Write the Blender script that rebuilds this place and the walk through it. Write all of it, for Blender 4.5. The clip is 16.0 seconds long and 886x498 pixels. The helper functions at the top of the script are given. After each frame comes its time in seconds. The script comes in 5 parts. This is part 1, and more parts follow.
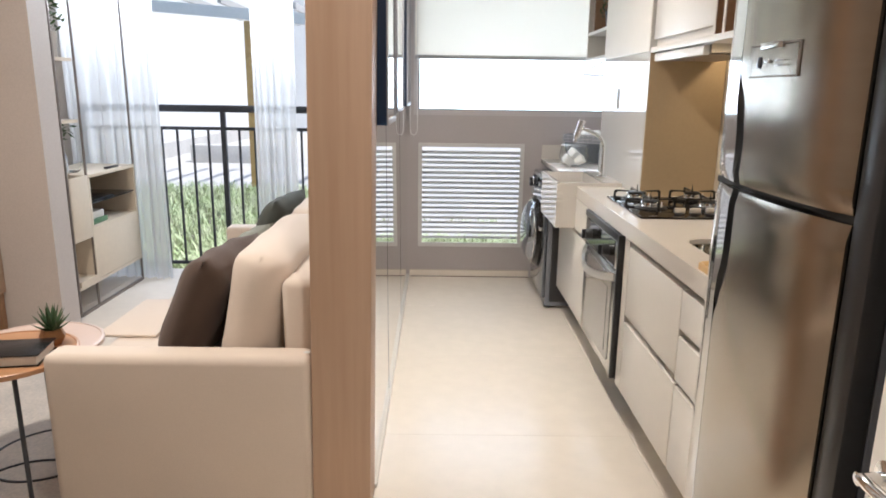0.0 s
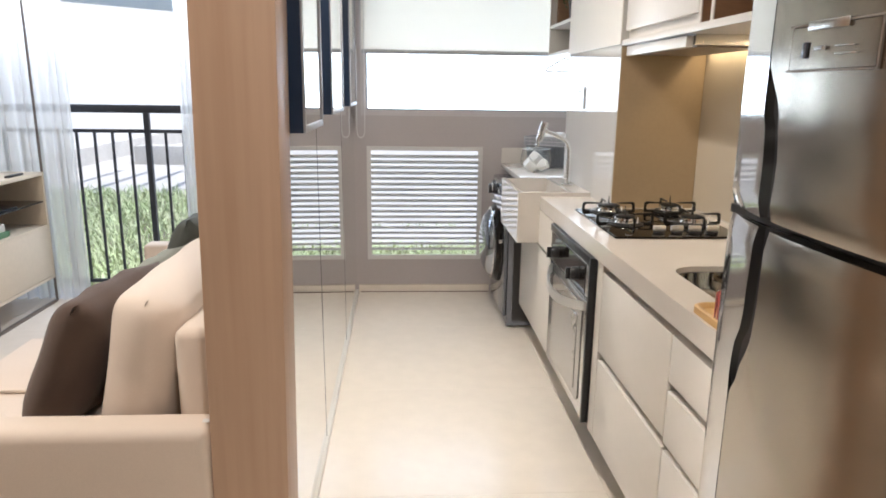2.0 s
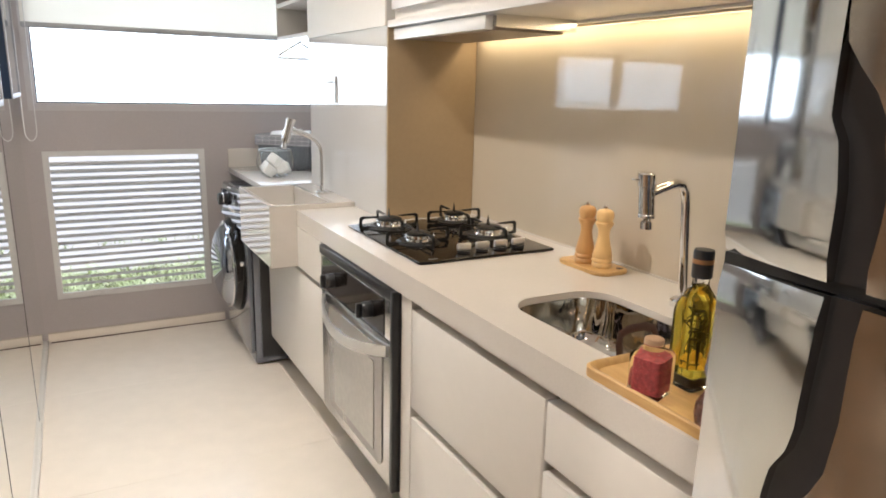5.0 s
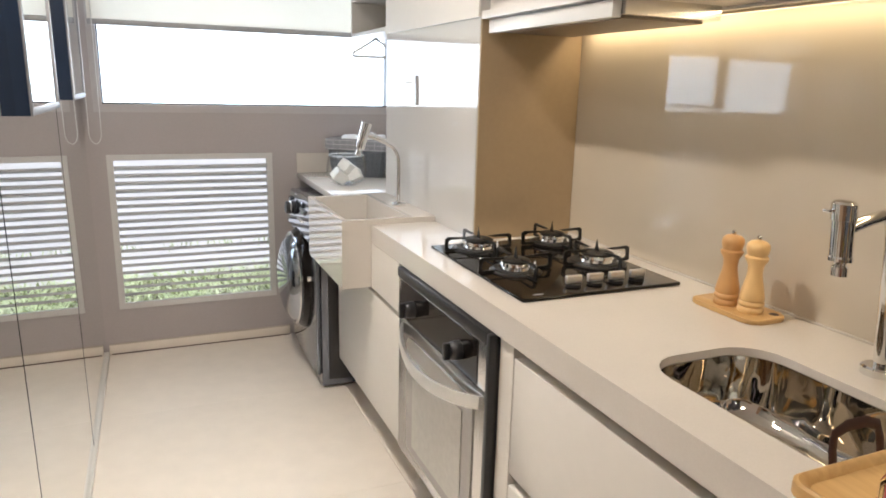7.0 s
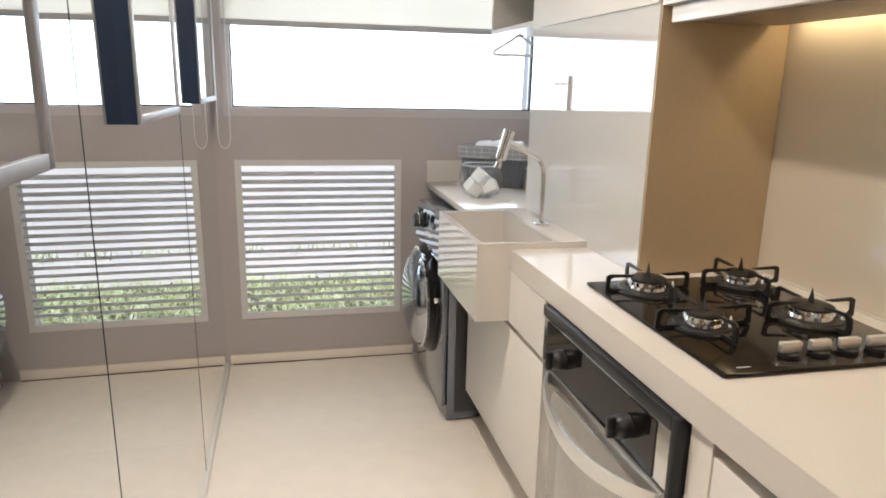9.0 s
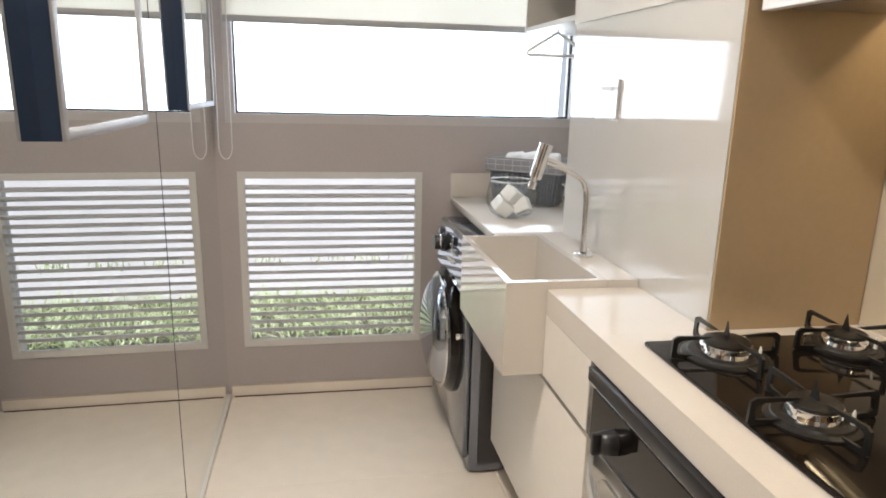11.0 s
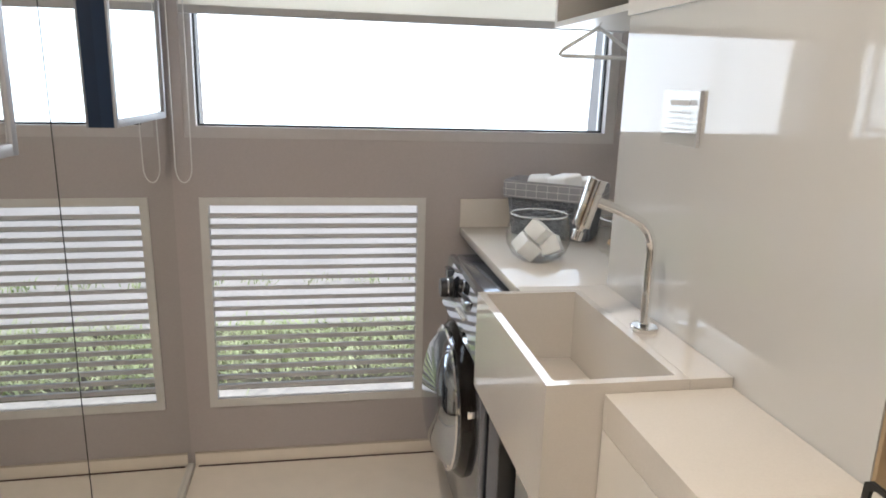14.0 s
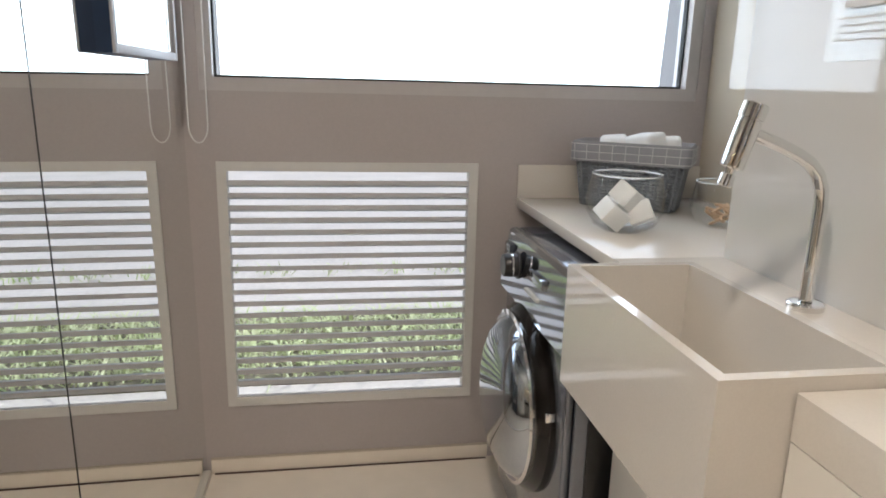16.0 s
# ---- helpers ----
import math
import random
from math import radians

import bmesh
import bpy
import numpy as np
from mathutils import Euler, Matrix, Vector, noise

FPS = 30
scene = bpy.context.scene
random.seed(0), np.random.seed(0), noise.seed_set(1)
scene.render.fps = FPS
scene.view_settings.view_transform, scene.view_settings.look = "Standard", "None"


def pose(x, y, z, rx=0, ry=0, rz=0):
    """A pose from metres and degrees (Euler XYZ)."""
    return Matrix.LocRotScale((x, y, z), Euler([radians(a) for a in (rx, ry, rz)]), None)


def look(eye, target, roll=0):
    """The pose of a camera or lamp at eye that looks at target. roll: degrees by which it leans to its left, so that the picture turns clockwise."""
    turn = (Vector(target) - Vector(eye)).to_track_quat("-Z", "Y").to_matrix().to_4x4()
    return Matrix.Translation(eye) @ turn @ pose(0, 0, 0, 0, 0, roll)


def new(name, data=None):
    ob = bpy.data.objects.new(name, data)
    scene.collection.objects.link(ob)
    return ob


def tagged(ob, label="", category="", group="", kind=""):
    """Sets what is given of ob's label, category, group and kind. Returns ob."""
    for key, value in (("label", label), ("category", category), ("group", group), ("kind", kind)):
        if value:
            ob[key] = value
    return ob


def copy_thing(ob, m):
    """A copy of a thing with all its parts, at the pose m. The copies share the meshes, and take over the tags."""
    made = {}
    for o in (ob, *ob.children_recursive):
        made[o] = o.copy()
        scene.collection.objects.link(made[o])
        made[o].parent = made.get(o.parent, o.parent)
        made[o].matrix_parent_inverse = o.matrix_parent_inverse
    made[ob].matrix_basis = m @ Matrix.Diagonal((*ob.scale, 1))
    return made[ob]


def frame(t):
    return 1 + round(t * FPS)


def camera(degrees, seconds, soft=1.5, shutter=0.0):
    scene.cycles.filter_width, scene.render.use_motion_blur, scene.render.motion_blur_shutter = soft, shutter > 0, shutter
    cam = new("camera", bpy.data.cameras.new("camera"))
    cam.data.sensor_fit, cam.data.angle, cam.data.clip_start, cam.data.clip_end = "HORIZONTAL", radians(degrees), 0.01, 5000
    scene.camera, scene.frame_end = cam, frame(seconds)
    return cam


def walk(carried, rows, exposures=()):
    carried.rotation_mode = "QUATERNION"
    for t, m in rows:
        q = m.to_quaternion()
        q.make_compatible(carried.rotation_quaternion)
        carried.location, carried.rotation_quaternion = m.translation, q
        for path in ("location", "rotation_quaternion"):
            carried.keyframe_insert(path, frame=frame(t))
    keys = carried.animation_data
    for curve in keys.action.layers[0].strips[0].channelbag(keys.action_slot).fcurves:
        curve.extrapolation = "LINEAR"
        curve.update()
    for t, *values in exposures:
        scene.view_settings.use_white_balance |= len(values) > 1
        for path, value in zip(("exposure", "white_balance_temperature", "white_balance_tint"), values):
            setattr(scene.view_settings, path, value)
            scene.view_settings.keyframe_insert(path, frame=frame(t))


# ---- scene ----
cam = camera(66.4, 16.0, soft=1.8)
# plan units to metres: the plan's floor lies at -0.055
S, FLOOR = 0.945, -0.055


def W(p):
    return Vector((p[0] * S, p[1] * S, (p[2] - FLOOR) * S))


PATH = [
    (0, (0.235, 0.303, 1.429), (0.249, 2.251, 0.976), 0.8),
    (0.5, (0.225, 0.384, 1.422), (0.273, 2.33, 0.966), 0.8),
    (1, (0.266, 0.535, 1.424), (0.353, 2.481, 0.968), 0.8),
    (1.5, (0.31, 0.656, 1.432), (0.42, 2.601, 0.978), 0.8),
    (2, (0.319, 0.776, 1.434), (0.441, 2.719, 0.976), 0.8),
    (2.5, (0.306, 0.914, 1.438), (0.5, 2.852, 0.981), 0.8),
    (3, (0.297, 1.003, 1.433), (0.724, 2.901, 0.971), 1.0),
    (3.5, (0.331, 1.112, 1.425), (0.971, 2.95, 0.962), 1.1),
    (6, (0.186, 1.642, 1.422), (1.143, 3.336, 0.956), 1.6),
    (6.5, (0.245, 1.736, 1.417), (1.159, 3.453, 0.95), 1.5),
    (7, (0.291, 1.8, 1.422), (1.061, 3.586, 0.954), 1.5),
    (7.5, (0.279, 1.882, 1.404), (0.875, 3.732, 0.935), 1.4),
    (8, (0.246, 1.976, 1.412), (0.752, 3.853, 0.942), 1.4),
    (8.5, (0.258, 2.058, 1.419), (0.729, 3.944, 0.948), 1.4),
    (9, (0.339, 2.177, 1.424), (0.772, 4.071, 0.95), 1.3),
    (11.5, (0.475, 2.628, 1.428), (0.814, 4.543, 0.963), 1.5),
    (12, (0.513, 2.71, 1.415), (0.846, 4.627, 0.952), 1.5),
    (12.5, (0.496, 2.817, 1.442), (0.832, 4.734, 0.982), 1.6),
    (13, (0.47, 2.917, 1.465), (0.808, 4.833, 1.002), 1.6),
    (13.5, (0.48, 2.993, 1.458), (0.821, 4.908, 0.991), 1.7),
    (14, (0.528, 3.129, 1.453), (0.866, 5.044, 0.987), 1.7),
    (14.5, (0.552, 3.268, 1.424), (0.879, 5.185, 0.956), 1.6),
    (15, (0.488, 3.4, 1.368), (0.81, 5.317, 0.898), 1.6),
    (15.5, (0.415, 3.481, 1.333), (0.735, 5.399, 0.862), 1.6),
    (16, (0.437, 3.489, 1.286), (0.749, 5.407, 0.813), 1.5),
]
walk(cam, [(t, look(W(eye), W(target), roll)) for t, eye, target, roll in PATH], exposures=[(0.0, 0.47, 5850, 10), (2.5, 0.47, 5850, 10), (3.5, 0.54, 5900, 10), (6.5, 0.47, 5950, 10), (9.0, 0.43, 6080, 10), (11.5, 0.42, 6150, 10), (13.0, 0.27, 6150, 10), (14.0, 0.12, 6150, 10), (15.0, 0.09, 6150, 10), (16.0, 0.14, 6150, 10)])


# ---- light ----
world = bpy.data.worlds.new("sky")
scene.world = world
world.use_nodes = True
wn = world.node_tree.nodes
sky = wn.new("ShaderNodeTexSky")
sky.sky_type, sky.sun_disc = "NISHITA", False
sky.sun_elevation, sky.sun_rotation = radians(63), radians(96)
wn["Background"].inputs["Strength"].default_value = 0.13
world.node_tree.links.new(sky.outputs["Color"], wn["Background"].inputs["Color"])


def lamp(name, kind, matrix, energy, color=(1, 1, 1), size=None, size_y=None, angle=None, spread=180):
    data = bpy.data.lights.new(name, kind)
    data.energy, data.color = energy, color
    if kind == "AREA":
        data.shape, data.size, data.size_y = "RECTANGLE", size, size_y
        data.spread = radians(spread)
    if angle is not None:
        data.angle = radians(angle)
    ob = new(name, data)
    ob.matrix_basis = matrix
    return ob


lamp("sun", "SUN", look((0, 0, 10), (-0.6, 0.06, 8.8)), 3.0, (1.0, 0.95, 0.88), angle=0.5)
lamp("kitchen_window_daylight", "AREA", look(W((0.85, 5.93, 1.75)), W((0.85, 3.5, 1.6))), 15, (0.84, 0.92, 1.0), 1.5, 0.95)
lamp("balcony_daylight", "AREA", look(W((-1.5, 5.87, 2.25)), W((-1.4, 4.2, 0.0))), 34, (0.92, 0.96, 1.0), 2.0, 0.25)
lamp("cabinet_strip_light", "AREA", pose(*W((1.665, 2.91, 1.627))), 2.0, (1.0, 0.75, 0.43), 0.018, 1.75)
# unseen downlights, assumed from warm tones and tuned to brighten floor and walls
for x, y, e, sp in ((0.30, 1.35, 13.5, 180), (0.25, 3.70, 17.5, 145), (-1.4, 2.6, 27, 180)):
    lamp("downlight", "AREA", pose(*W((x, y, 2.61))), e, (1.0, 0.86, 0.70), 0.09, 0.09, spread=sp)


# ---- materials ----
def principled(name, color, rough=0.5, metal=0.0, var=0.06, grain=40.0, bump=0.0, relief=0.002, coat=0.0, stretch=(1, 1, 1), big=1.6, color2=None, detail=6, **more):
    m = bpy.data.materials.new(name)
    m.use_nodes = True
    nt = m.node_tree
    b = nt.nodes["Principled BSDF"]
    co = nt.nodes.new("ShaderNodeTexCoord")
    mp = nt.nodes.new("ShaderNodeMapping")
    mp.inputs["Scale"].default_value = stretch
    nt.links.new(co.outputs["Object"], mp.inputs["Vector"])
    fine = nt.nodes.new("ShaderNodeTexNoise")
    fine.inputs["Scale"].default_value, fine.inputs["Detail"].default_value = grain, detail
    coarse = nt.nodes.new("ShaderNodeTexNoise")
    coarse.inputs["Scale"].default_value, coarse.inputs["Detail"].default_value = big, 3
    for n in (fine, coarse):
        nt.links.new(mp.outputs["Vector"], n.inputs["Vector"])
    mixf = nt.nodes.new("ShaderNodeMath")
    mixf.operation = "ADD"
    nt.links.new(fine.outputs["Fac"], mixf.inputs[0])
    nt.links.new(coarse.outputs["Fac"], mixf.inputs[1])
    ramp = nt.nodes.new("ShaderNodeMapRange")
    ramp.inputs["From Min"].default_value, ramp.inputs["From Max"].default_value = 0.65, 1.35
    nt.links.new(mixf.outputs[0], ramp.inputs["Value"])
    mix = nt.nodes.new("ShaderNodeMix")
    mix.data_type = "RGBA"
    c2 = color2 or [c * (1 - 2 * var) for c in color]
    mix.inputs["A"].default_value = (*[min(1, c * (1 + var * 0.5)) for c in color], 1)
    mix.inputs["B"].default_value = (*c2, 1)
    nt.links.new(ramp.outputs["Result"], mix.inputs["Factor"])
    nt.links.new(mix.outputs["Result"], b.inputs["Base Color"])
    rr = nt.nodes.new("ShaderNodeMapRange")
    rr.inputs["To Min"].default_value, rr.inputs["To Max"].default_value = max(0.0, rough * 0.85), min(1, rough * 1.15)
    nt.links.new(coarse.outputs["Fac"], rr.inputs["Value"])
    nt.links.new(rr.outputs["Result"], b.inputs["Roughness"])
    b.inputs["Metallic"].default_value = metal
    b.inputs["Coat Weight"].default_value = coat
    b.inputs["Coat Roughness"].default_value = 0.05
    for key, value in more.items():
        b.inputs[key.replace("_", " ")].default_value = value
    if bump:
        bp = nt.nodes.new("ShaderNodeBump")
        bp.inputs["Strength"].default_value, bp.inputs["Distance"].default_value = bump, relief
        nt.links.new(fine.outputs["Fac"], bp.inputs["Height"])
        nt.links.new(bp.outputs["Normal"], b.inputs["Normal"])
    return m


M = {}
M["floor"] = principled("porcelain floor", (0.84, 0.765, 0.67), 0.22, var=0.035, grain=12, bump=0.02, big=1.1, Specular_IOR_Level=0.5)
M["grout"] = principled("floor grout", (0.78, 0.71, 0.62), 0.8)
M["wall_white"] = principled("white wall paint", (0.74, 0.72, 0.69), 0.6, grain=120, bump=0.08)
# projecting wall only: darker and pinker than the white walls
M["wall_beige"] = principled("pinkish beige wall", (0.56, 0.50, 0.46), 0.6, grain=120, bump=0.08)
M["wall_taupe"] = principled("taupe wall paint", (0.455, 0.415, 0.41), 0.55, var=0.03, grain=120, bump=0.05)
M["ceiling"] = principled("ceiling paint", (0.80, 0.79, 0.77), 0.8, grain=120, bump=0.05)
M["gloss_cream"] = principled("glossy cream glass cladding", (0.56, 0.495, 0.395), 0.045, var=0.02, grain=3, coat=0.6)
M["gloss_white"] = principled("glossy white cladding", (0.55, 0.54, 0.52), 0.04, var=0.015, grain=3, coat=0.6)
M["laminate_tan"] = principled("tan matt panel", (0.43, 0.325, 0.20), 0.5, var=0.03, grain=60, bump=0.02)
M["cab_white"] = principled("off white lacquer", (0.72, 0.685, 0.635), 0.3, var=0.015, grain=30)
M["cab_inner"] = principled("beige cabinet channel", (0.50, 0.44, 0.36), 0.5, var=0.03)
M["quartz"] = principled("white quartz worktop", (0.62, 0.58, 0.53), 0.085, var=0.03, grain=260, big=3)
M["quartz_gloss"] = principled("polished white quartz", (0.62, 0.58, 0.53), 0.045, var=0.03, grain=260, big=3, coat=0.5)
M["steel"] = principled("brushed steel", (0.40, 0.355, 0.295), 0.16, metal=1.0, var=0.03, grain=30, stretch=(1, 1, 60), bump=0.01, Anisotropic=0.5)
# lighter, smoother copy of the door steel; the edge's brightness is in the colour
M["steel_lit_edge"] = principled("door steel lightened for the lit edge", (0.62, 0.61, 0.59), 0.07, metal=1.0, var=0.02, grain=40)
M["steel_light"] = principled("satin steel", (0.66, 0.65, 0.63), 0.22, metal=1.0, var=0.03, grain=40)
M["steel_satin"] = principled("satin aluminium", (0.80, 0.79, 0.77), 0.35, metal=0.8, var=0.02)
M["chrome"] = principled("chrome", (0.82, 0.82, 0.82), 0.05, metal=1.0, var=0.01)
M["sink_steel"] = principled("polished sink steel", (0.70, 0.66, 0.60), 0.03, metal=1.0, var=0.03, grain=9, bump=1.0, relief=0.010, detail=0.6)
M["black_glass"] = principled("black ceramic glass", (0.008, 0.006, 0.005), 0.06, var=0.1, Specular_IOR_Level=0.35)
M["black_iron"] = principled("black enamel iron", (0.012, 0.012, 0.012), 0.38, var=0.2, grain=300, bump=0.1)
M["black_plastic"] = principled("black plastic", (0.018, 0.018, 0.02), 0.3, var=0.1)
# oven door glass: the grey-beige reflection is put into the base colour
M["oven_glass"] = principled("tinted oven glass paled for reflections", (0.22, 0.205, 0.185), 0.06, var=0.05, coat=1.0)
M["oven_inner"] = principled("oven inner window", (0.32, 0.30, 0.27), 0.08, var=0.08, coat=1.0)
M["table_wood"] = principled("warm wood top", (0.46, 0.24, 0.12), 0.3, var=0.08, grain=8, stretch=(1, 8, 8))
M["table_pale"] = principled("pale pink lacquer", (0.66, 0.52, 0.45), 0.3, var=0.03)
M["wm_gloss"] = principled("dark chromed plastic", (0.46, 0.49, 0.54), 0.06, metal=1.0, var=0.03)
# white body colour carries the highlights along the bowl rims
M["rim_highlight_glass"] = principled("glass rim whitened for highlights", (0.9, 0.92, 0.92), 0.05, var=0.0, Transmission_Weight=0.55)
M["graphite"] = principled("graphite painted metal", (0.165, 0.18, 0.215), 0.12, metal=0.6, var=0.05, coat=0.6)
M["navy"] = principled("navy lacquer", (0.008, 0.022, 0.056), 0.35, var=0.06)
M["frame_face"] = principled("pale grey frame edge", (0.34, 0.34, 0.36), 0.4, var=0.03)
M["alu_white"] = principled("pale painted aluminium", (0.66, 0.65, 0.63), 0.35, var=0.03)
M["alu_frame"] = principled("taupe grey painted aluminium", (0.53, 0.505, 0.50), 0.4, var=0.03)
M["alu_blade"] = principled("grey louvre blade", (0.50, 0.50, 0.51), 0.4, var=0.03)
M["oak"] = principled("light oak veneer", (0.54, 0.378, 0.27), 0.42, var=0.06, grain=6, stretch=(9, 9, 0.35), bump=0.03, color2=(0.47, 0.315, 0.215))
# assumed wood of two unseen walls, toned for the fridge's reflection
M["hall_wood"] = principled("brown wood panelling", (0.26, 0.15, 0.085), 0.5, var=0.1, grain=8, stretch=(8, 8, 0.6))
M["room_wood"] = principled("warm wood wall panelling", (0.52, 0.39, 0.27), 0.5, var=0.1, grain=8, stretch=(8, 8, 0.6))
M["oak_shelf"] = principled("brown oak niche", (0.27, 0.15, 0.08), 0.45, var=0.1, grain=9, stretch=(2, 9, 9))
M["bamboo"] = principled("bamboo board", (0.64, 0.42, 0.17), 0.42, var=0.08, grain=10, stretch=(9, 1, 9), color2=(0.48, 0.28, 0.10))
M["beech"] = principled("turned beech", (0.78, 0.52, 0.23), 0.35, var=0.06, grain=10, stretch=(8, 8, 1))
M["beech_dark"] = principled("turned cherry wood", (0.60, 0.34, 0.13), 0.35, var=0.06, grain=10, stretch=(8, 8, 1))
M["sofa"] = principled("cream woven upholstery", (0.75, 0.645, 0.55), 0.85, var=0.05, grain=420, bump=0.35, Sheen_Weight=0.2)
M["pillow_brown"] = principled("brown woven fabric", (0.095, 0.060, 0.045), 0.9, var=0.15, grain=420, bump=0.4, Sheen_Weight=0.15)
M["pillow_grey"] = principled("dark green grey fabric", (0.10, 0.11, 0.10), 0.9, var=0.12, grain=420, bump=0.4)
M["pillow_sage"] = principled("sage fabric", (0.30, 0.31, 0.26), 0.9, var=0.1, grain=420, bump=0.4)
M["iron_dark"] = principled("dark painted railing", (0.035, 0.04, 0.05), 0.45, var=0.08)
M["tv_cream"] = principled("cream laminate", (0.70, 0.60, 0.47), 0.45, var=0.03)
M["tv_wood"] = principled("pale brown wood", (0.42, 0.29, 0.20), 0.5, var=0.08, stretch=(8, 1, 8), grain=8)
M["bronze"] = principled("bronze metal", (0.26, 0.22, 0.19), 0.4, metal=0.6, var=0.08)
M["rug"] = principled("pale woven rug", (0.62, 0.56, 0.49), 0.95, var=0.14, grain=90, bump=0.5, big=5, color2=(0.44, 0.41, 0.38))
M["grass"] = principled("grass blades", (0.42, 0.52, 0.24), 0.6, var=0.3, grain=6, color2=(0.62, 0.63, 0.42))
M["soil"] = principled("garden soil", (0.26, 0.24, 0.17), 0.9, var=0.3, grain=20, bump=0.6)
M["path"] = principled("pale concrete path", (0.62, 0.59, 0.55), 0.8, var=0.1, grain=30, bump=0.2)
M["outer_white"] = principled("white outside wall", (0.80, 0.79, 0.77), 0.8, var=0.03, grain=20)
M["basket"] = principled("grey wicker", (0.19, 0.205, 0.23), 0.7, var=0.25, grain=150, bump=0.4)
M["cloth_grey"] = principled("grey cotton lining", (0.30, 0.30, 0.32), 0.9, var=0.08, grain=300, bump=0.3)
M["cloth_line"] = principled("pale check line", (0.60, 0.60, 0.60), 0.9)
M["towel"] = principled("white cotton", (0.82, 0.82, 0.82), 0.9, var=0.03, grain=160, bump=0.5)
M["soap"] = principled("white soap bar", (0.84, 0.83, 0.81), 0.5, var=0.02)
M["peg"] = principled("wooden peg", (0.62, 0.42, 0.26), 0.6, var=0.1)
M["ceramic"] = principled("matt stoneware", (0.50, 0.44, 0.37), 0.5, var=0.05, grain=60, bump=0.05)
M["cork"] = principled("cork", (0.46, 0.29, 0.17), 0.8, var=0.15, grain=90)
M["spice_red"] = principled("pink pepper", (0.36, 0.05, 0.05), 0.6, var=0.5, grain=160, bump=1.0, color2=(0.13, 0.015, 0.015))
M["spice_mix"] = principled("mixed peppercorns", (0.50, 0.22, 0.15), 0.6, var=0.5, grain=130, bump=1.0, color2=(0.10, 0.03, 0.02))
M["herb"] = principled("dark herb sprig", (0.05, 0.035, 0.008), 0.7, var=0.3)
M["leather"] = principled("brown leather", (0.055, 0.025, 0.02), 0.5, var=0.1)
M["book_black"] = principled("black book cover", (0.012, 0.012, 0.014), 0.25, var=0.1)
M["paper"] = principled("book pages", (0.70, 0.67, 0.61), 0.8, var=0.06, grain=200)
M["white_ink"] = principled("white print", (0.80, 0.80, 0.80), 0.6, var=0.01)
M["grey_ink"] = principled("grey print", (0.45, 0.45, 0.46), 0.6, var=0.01)
M["pale_ink"] = principled("pale grey print", (0.68, 0.68, 0.68), 0.6, var=0.01)
M["violet_ink"] = principled("violet print", (0.34, 0.34, 0.50), 0.5, var=0.2)
M["book_green"] = principled("green book cover", (0.12, 0.24, 0.13), 0.5)
M["copper"] = principled("copper glaze", (0.42, 0.22, 0.10), 0.32, metal=0.7, var=0.08)
M["succulent"] = principled("succulent leaf", (0.06, 0.12, 0.05), 0.5, var=0.2)
M["leaf"] = principled("leaf", (0.06, 0.13, 0.03), 0.5, var=0.3)
M["seal"] = principled("black rubber seal", (0.012, 0.012, 0.012), 0.6)
M["plate"] = principled("white switch plate", (0.76, 0.76, 0.75), 0.25, var=0.01)
# glow for the assumed, unseen ceiling downlights
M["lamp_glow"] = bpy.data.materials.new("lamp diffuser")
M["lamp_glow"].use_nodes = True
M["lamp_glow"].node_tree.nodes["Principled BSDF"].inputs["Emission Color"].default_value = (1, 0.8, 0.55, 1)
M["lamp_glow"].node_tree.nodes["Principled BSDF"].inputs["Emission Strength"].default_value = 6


def glassy(name, color, rough=0.0, ior=1.45):
    m = bpy.data.materials.new(name)
    m.use_nodes = True
    b = m.node_tree.nodes["Principled BSDF"]
    b.inputs["Base Color"].default_value = (*color, 1)
    b.inputs["Roughness"].default_value, b.inputs["IOR"].default_value = rough, ior
    b.inputs["Transmission Weight"].default_value = 1
    return m


M["glass"] = glassy("clear glass", (0.97, 0.98, 0.98))


def thin_glass(name):
    """Thin-walled clear glass: light passes straight on, the gloss grows at grazing angles."""
    m = bpy.data.materials.new(name)
    m.use_nodes = True
    nt = m.node_tree
    nt.nodes.remove(nt.nodes["Principled BSDF"])
    clear, gloss, mx, fr = (nt.nodes.new(k) for k in ("ShaderNodeBsdfTransparent", "ShaderNodeBsdfGlossy", "ShaderNodeMixShader", "ShaderNodeLayerWeight"))
    clear.inputs["Color"].default_value = (0.99, 0.995, 0.995, 1)
    gloss.inputs["Roughness"].default_value = 0.03
    fr.inputs["Blend"].default_value = 0.5
    steep, scale = nt.nodes.new("ShaderNodeMath"), nt.nodes.new("ShaderNodeMath")
    steep.operation, scale.operation = "POWER", "MULTIPLY_ADD"
    steep.inputs[1].default_value = 4.0
    scale.inputs[1].default_value, scale.inputs[2].default_value = 0.65, 0.04
    nt.links.new(fr.outputs["Facing"], steep.inputs[0])
    nt.links.new(steep.outputs[0], scale.inputs[0])
    nt.links.new(scale.outputs[0], mx.inputs[0])
    nt.links.new(clear.outputs[0], mx.inputs[1])
    nt.links.new(gloss.outputs[0], mx.inputs[2])
    nt.links.new(mx.outputs[0], nt.nodes["Material Output"].inputs["Surface"])
    return m


M["thin_glass"] = thin_glass("thin blown glass")
M["jar_glass"] = glassy("clear jar glass", (0.97, 0.98, 0.98), 0.0, 1.16)
M["oil"] = glassy("olive oil", (0.86, 0.74, 0.10), 0.0, 1.2)
M["mirror"] = principled("mirror silver", (0.86, 0.87, 0.86), 0.0, metal=1.0, var=0.0)


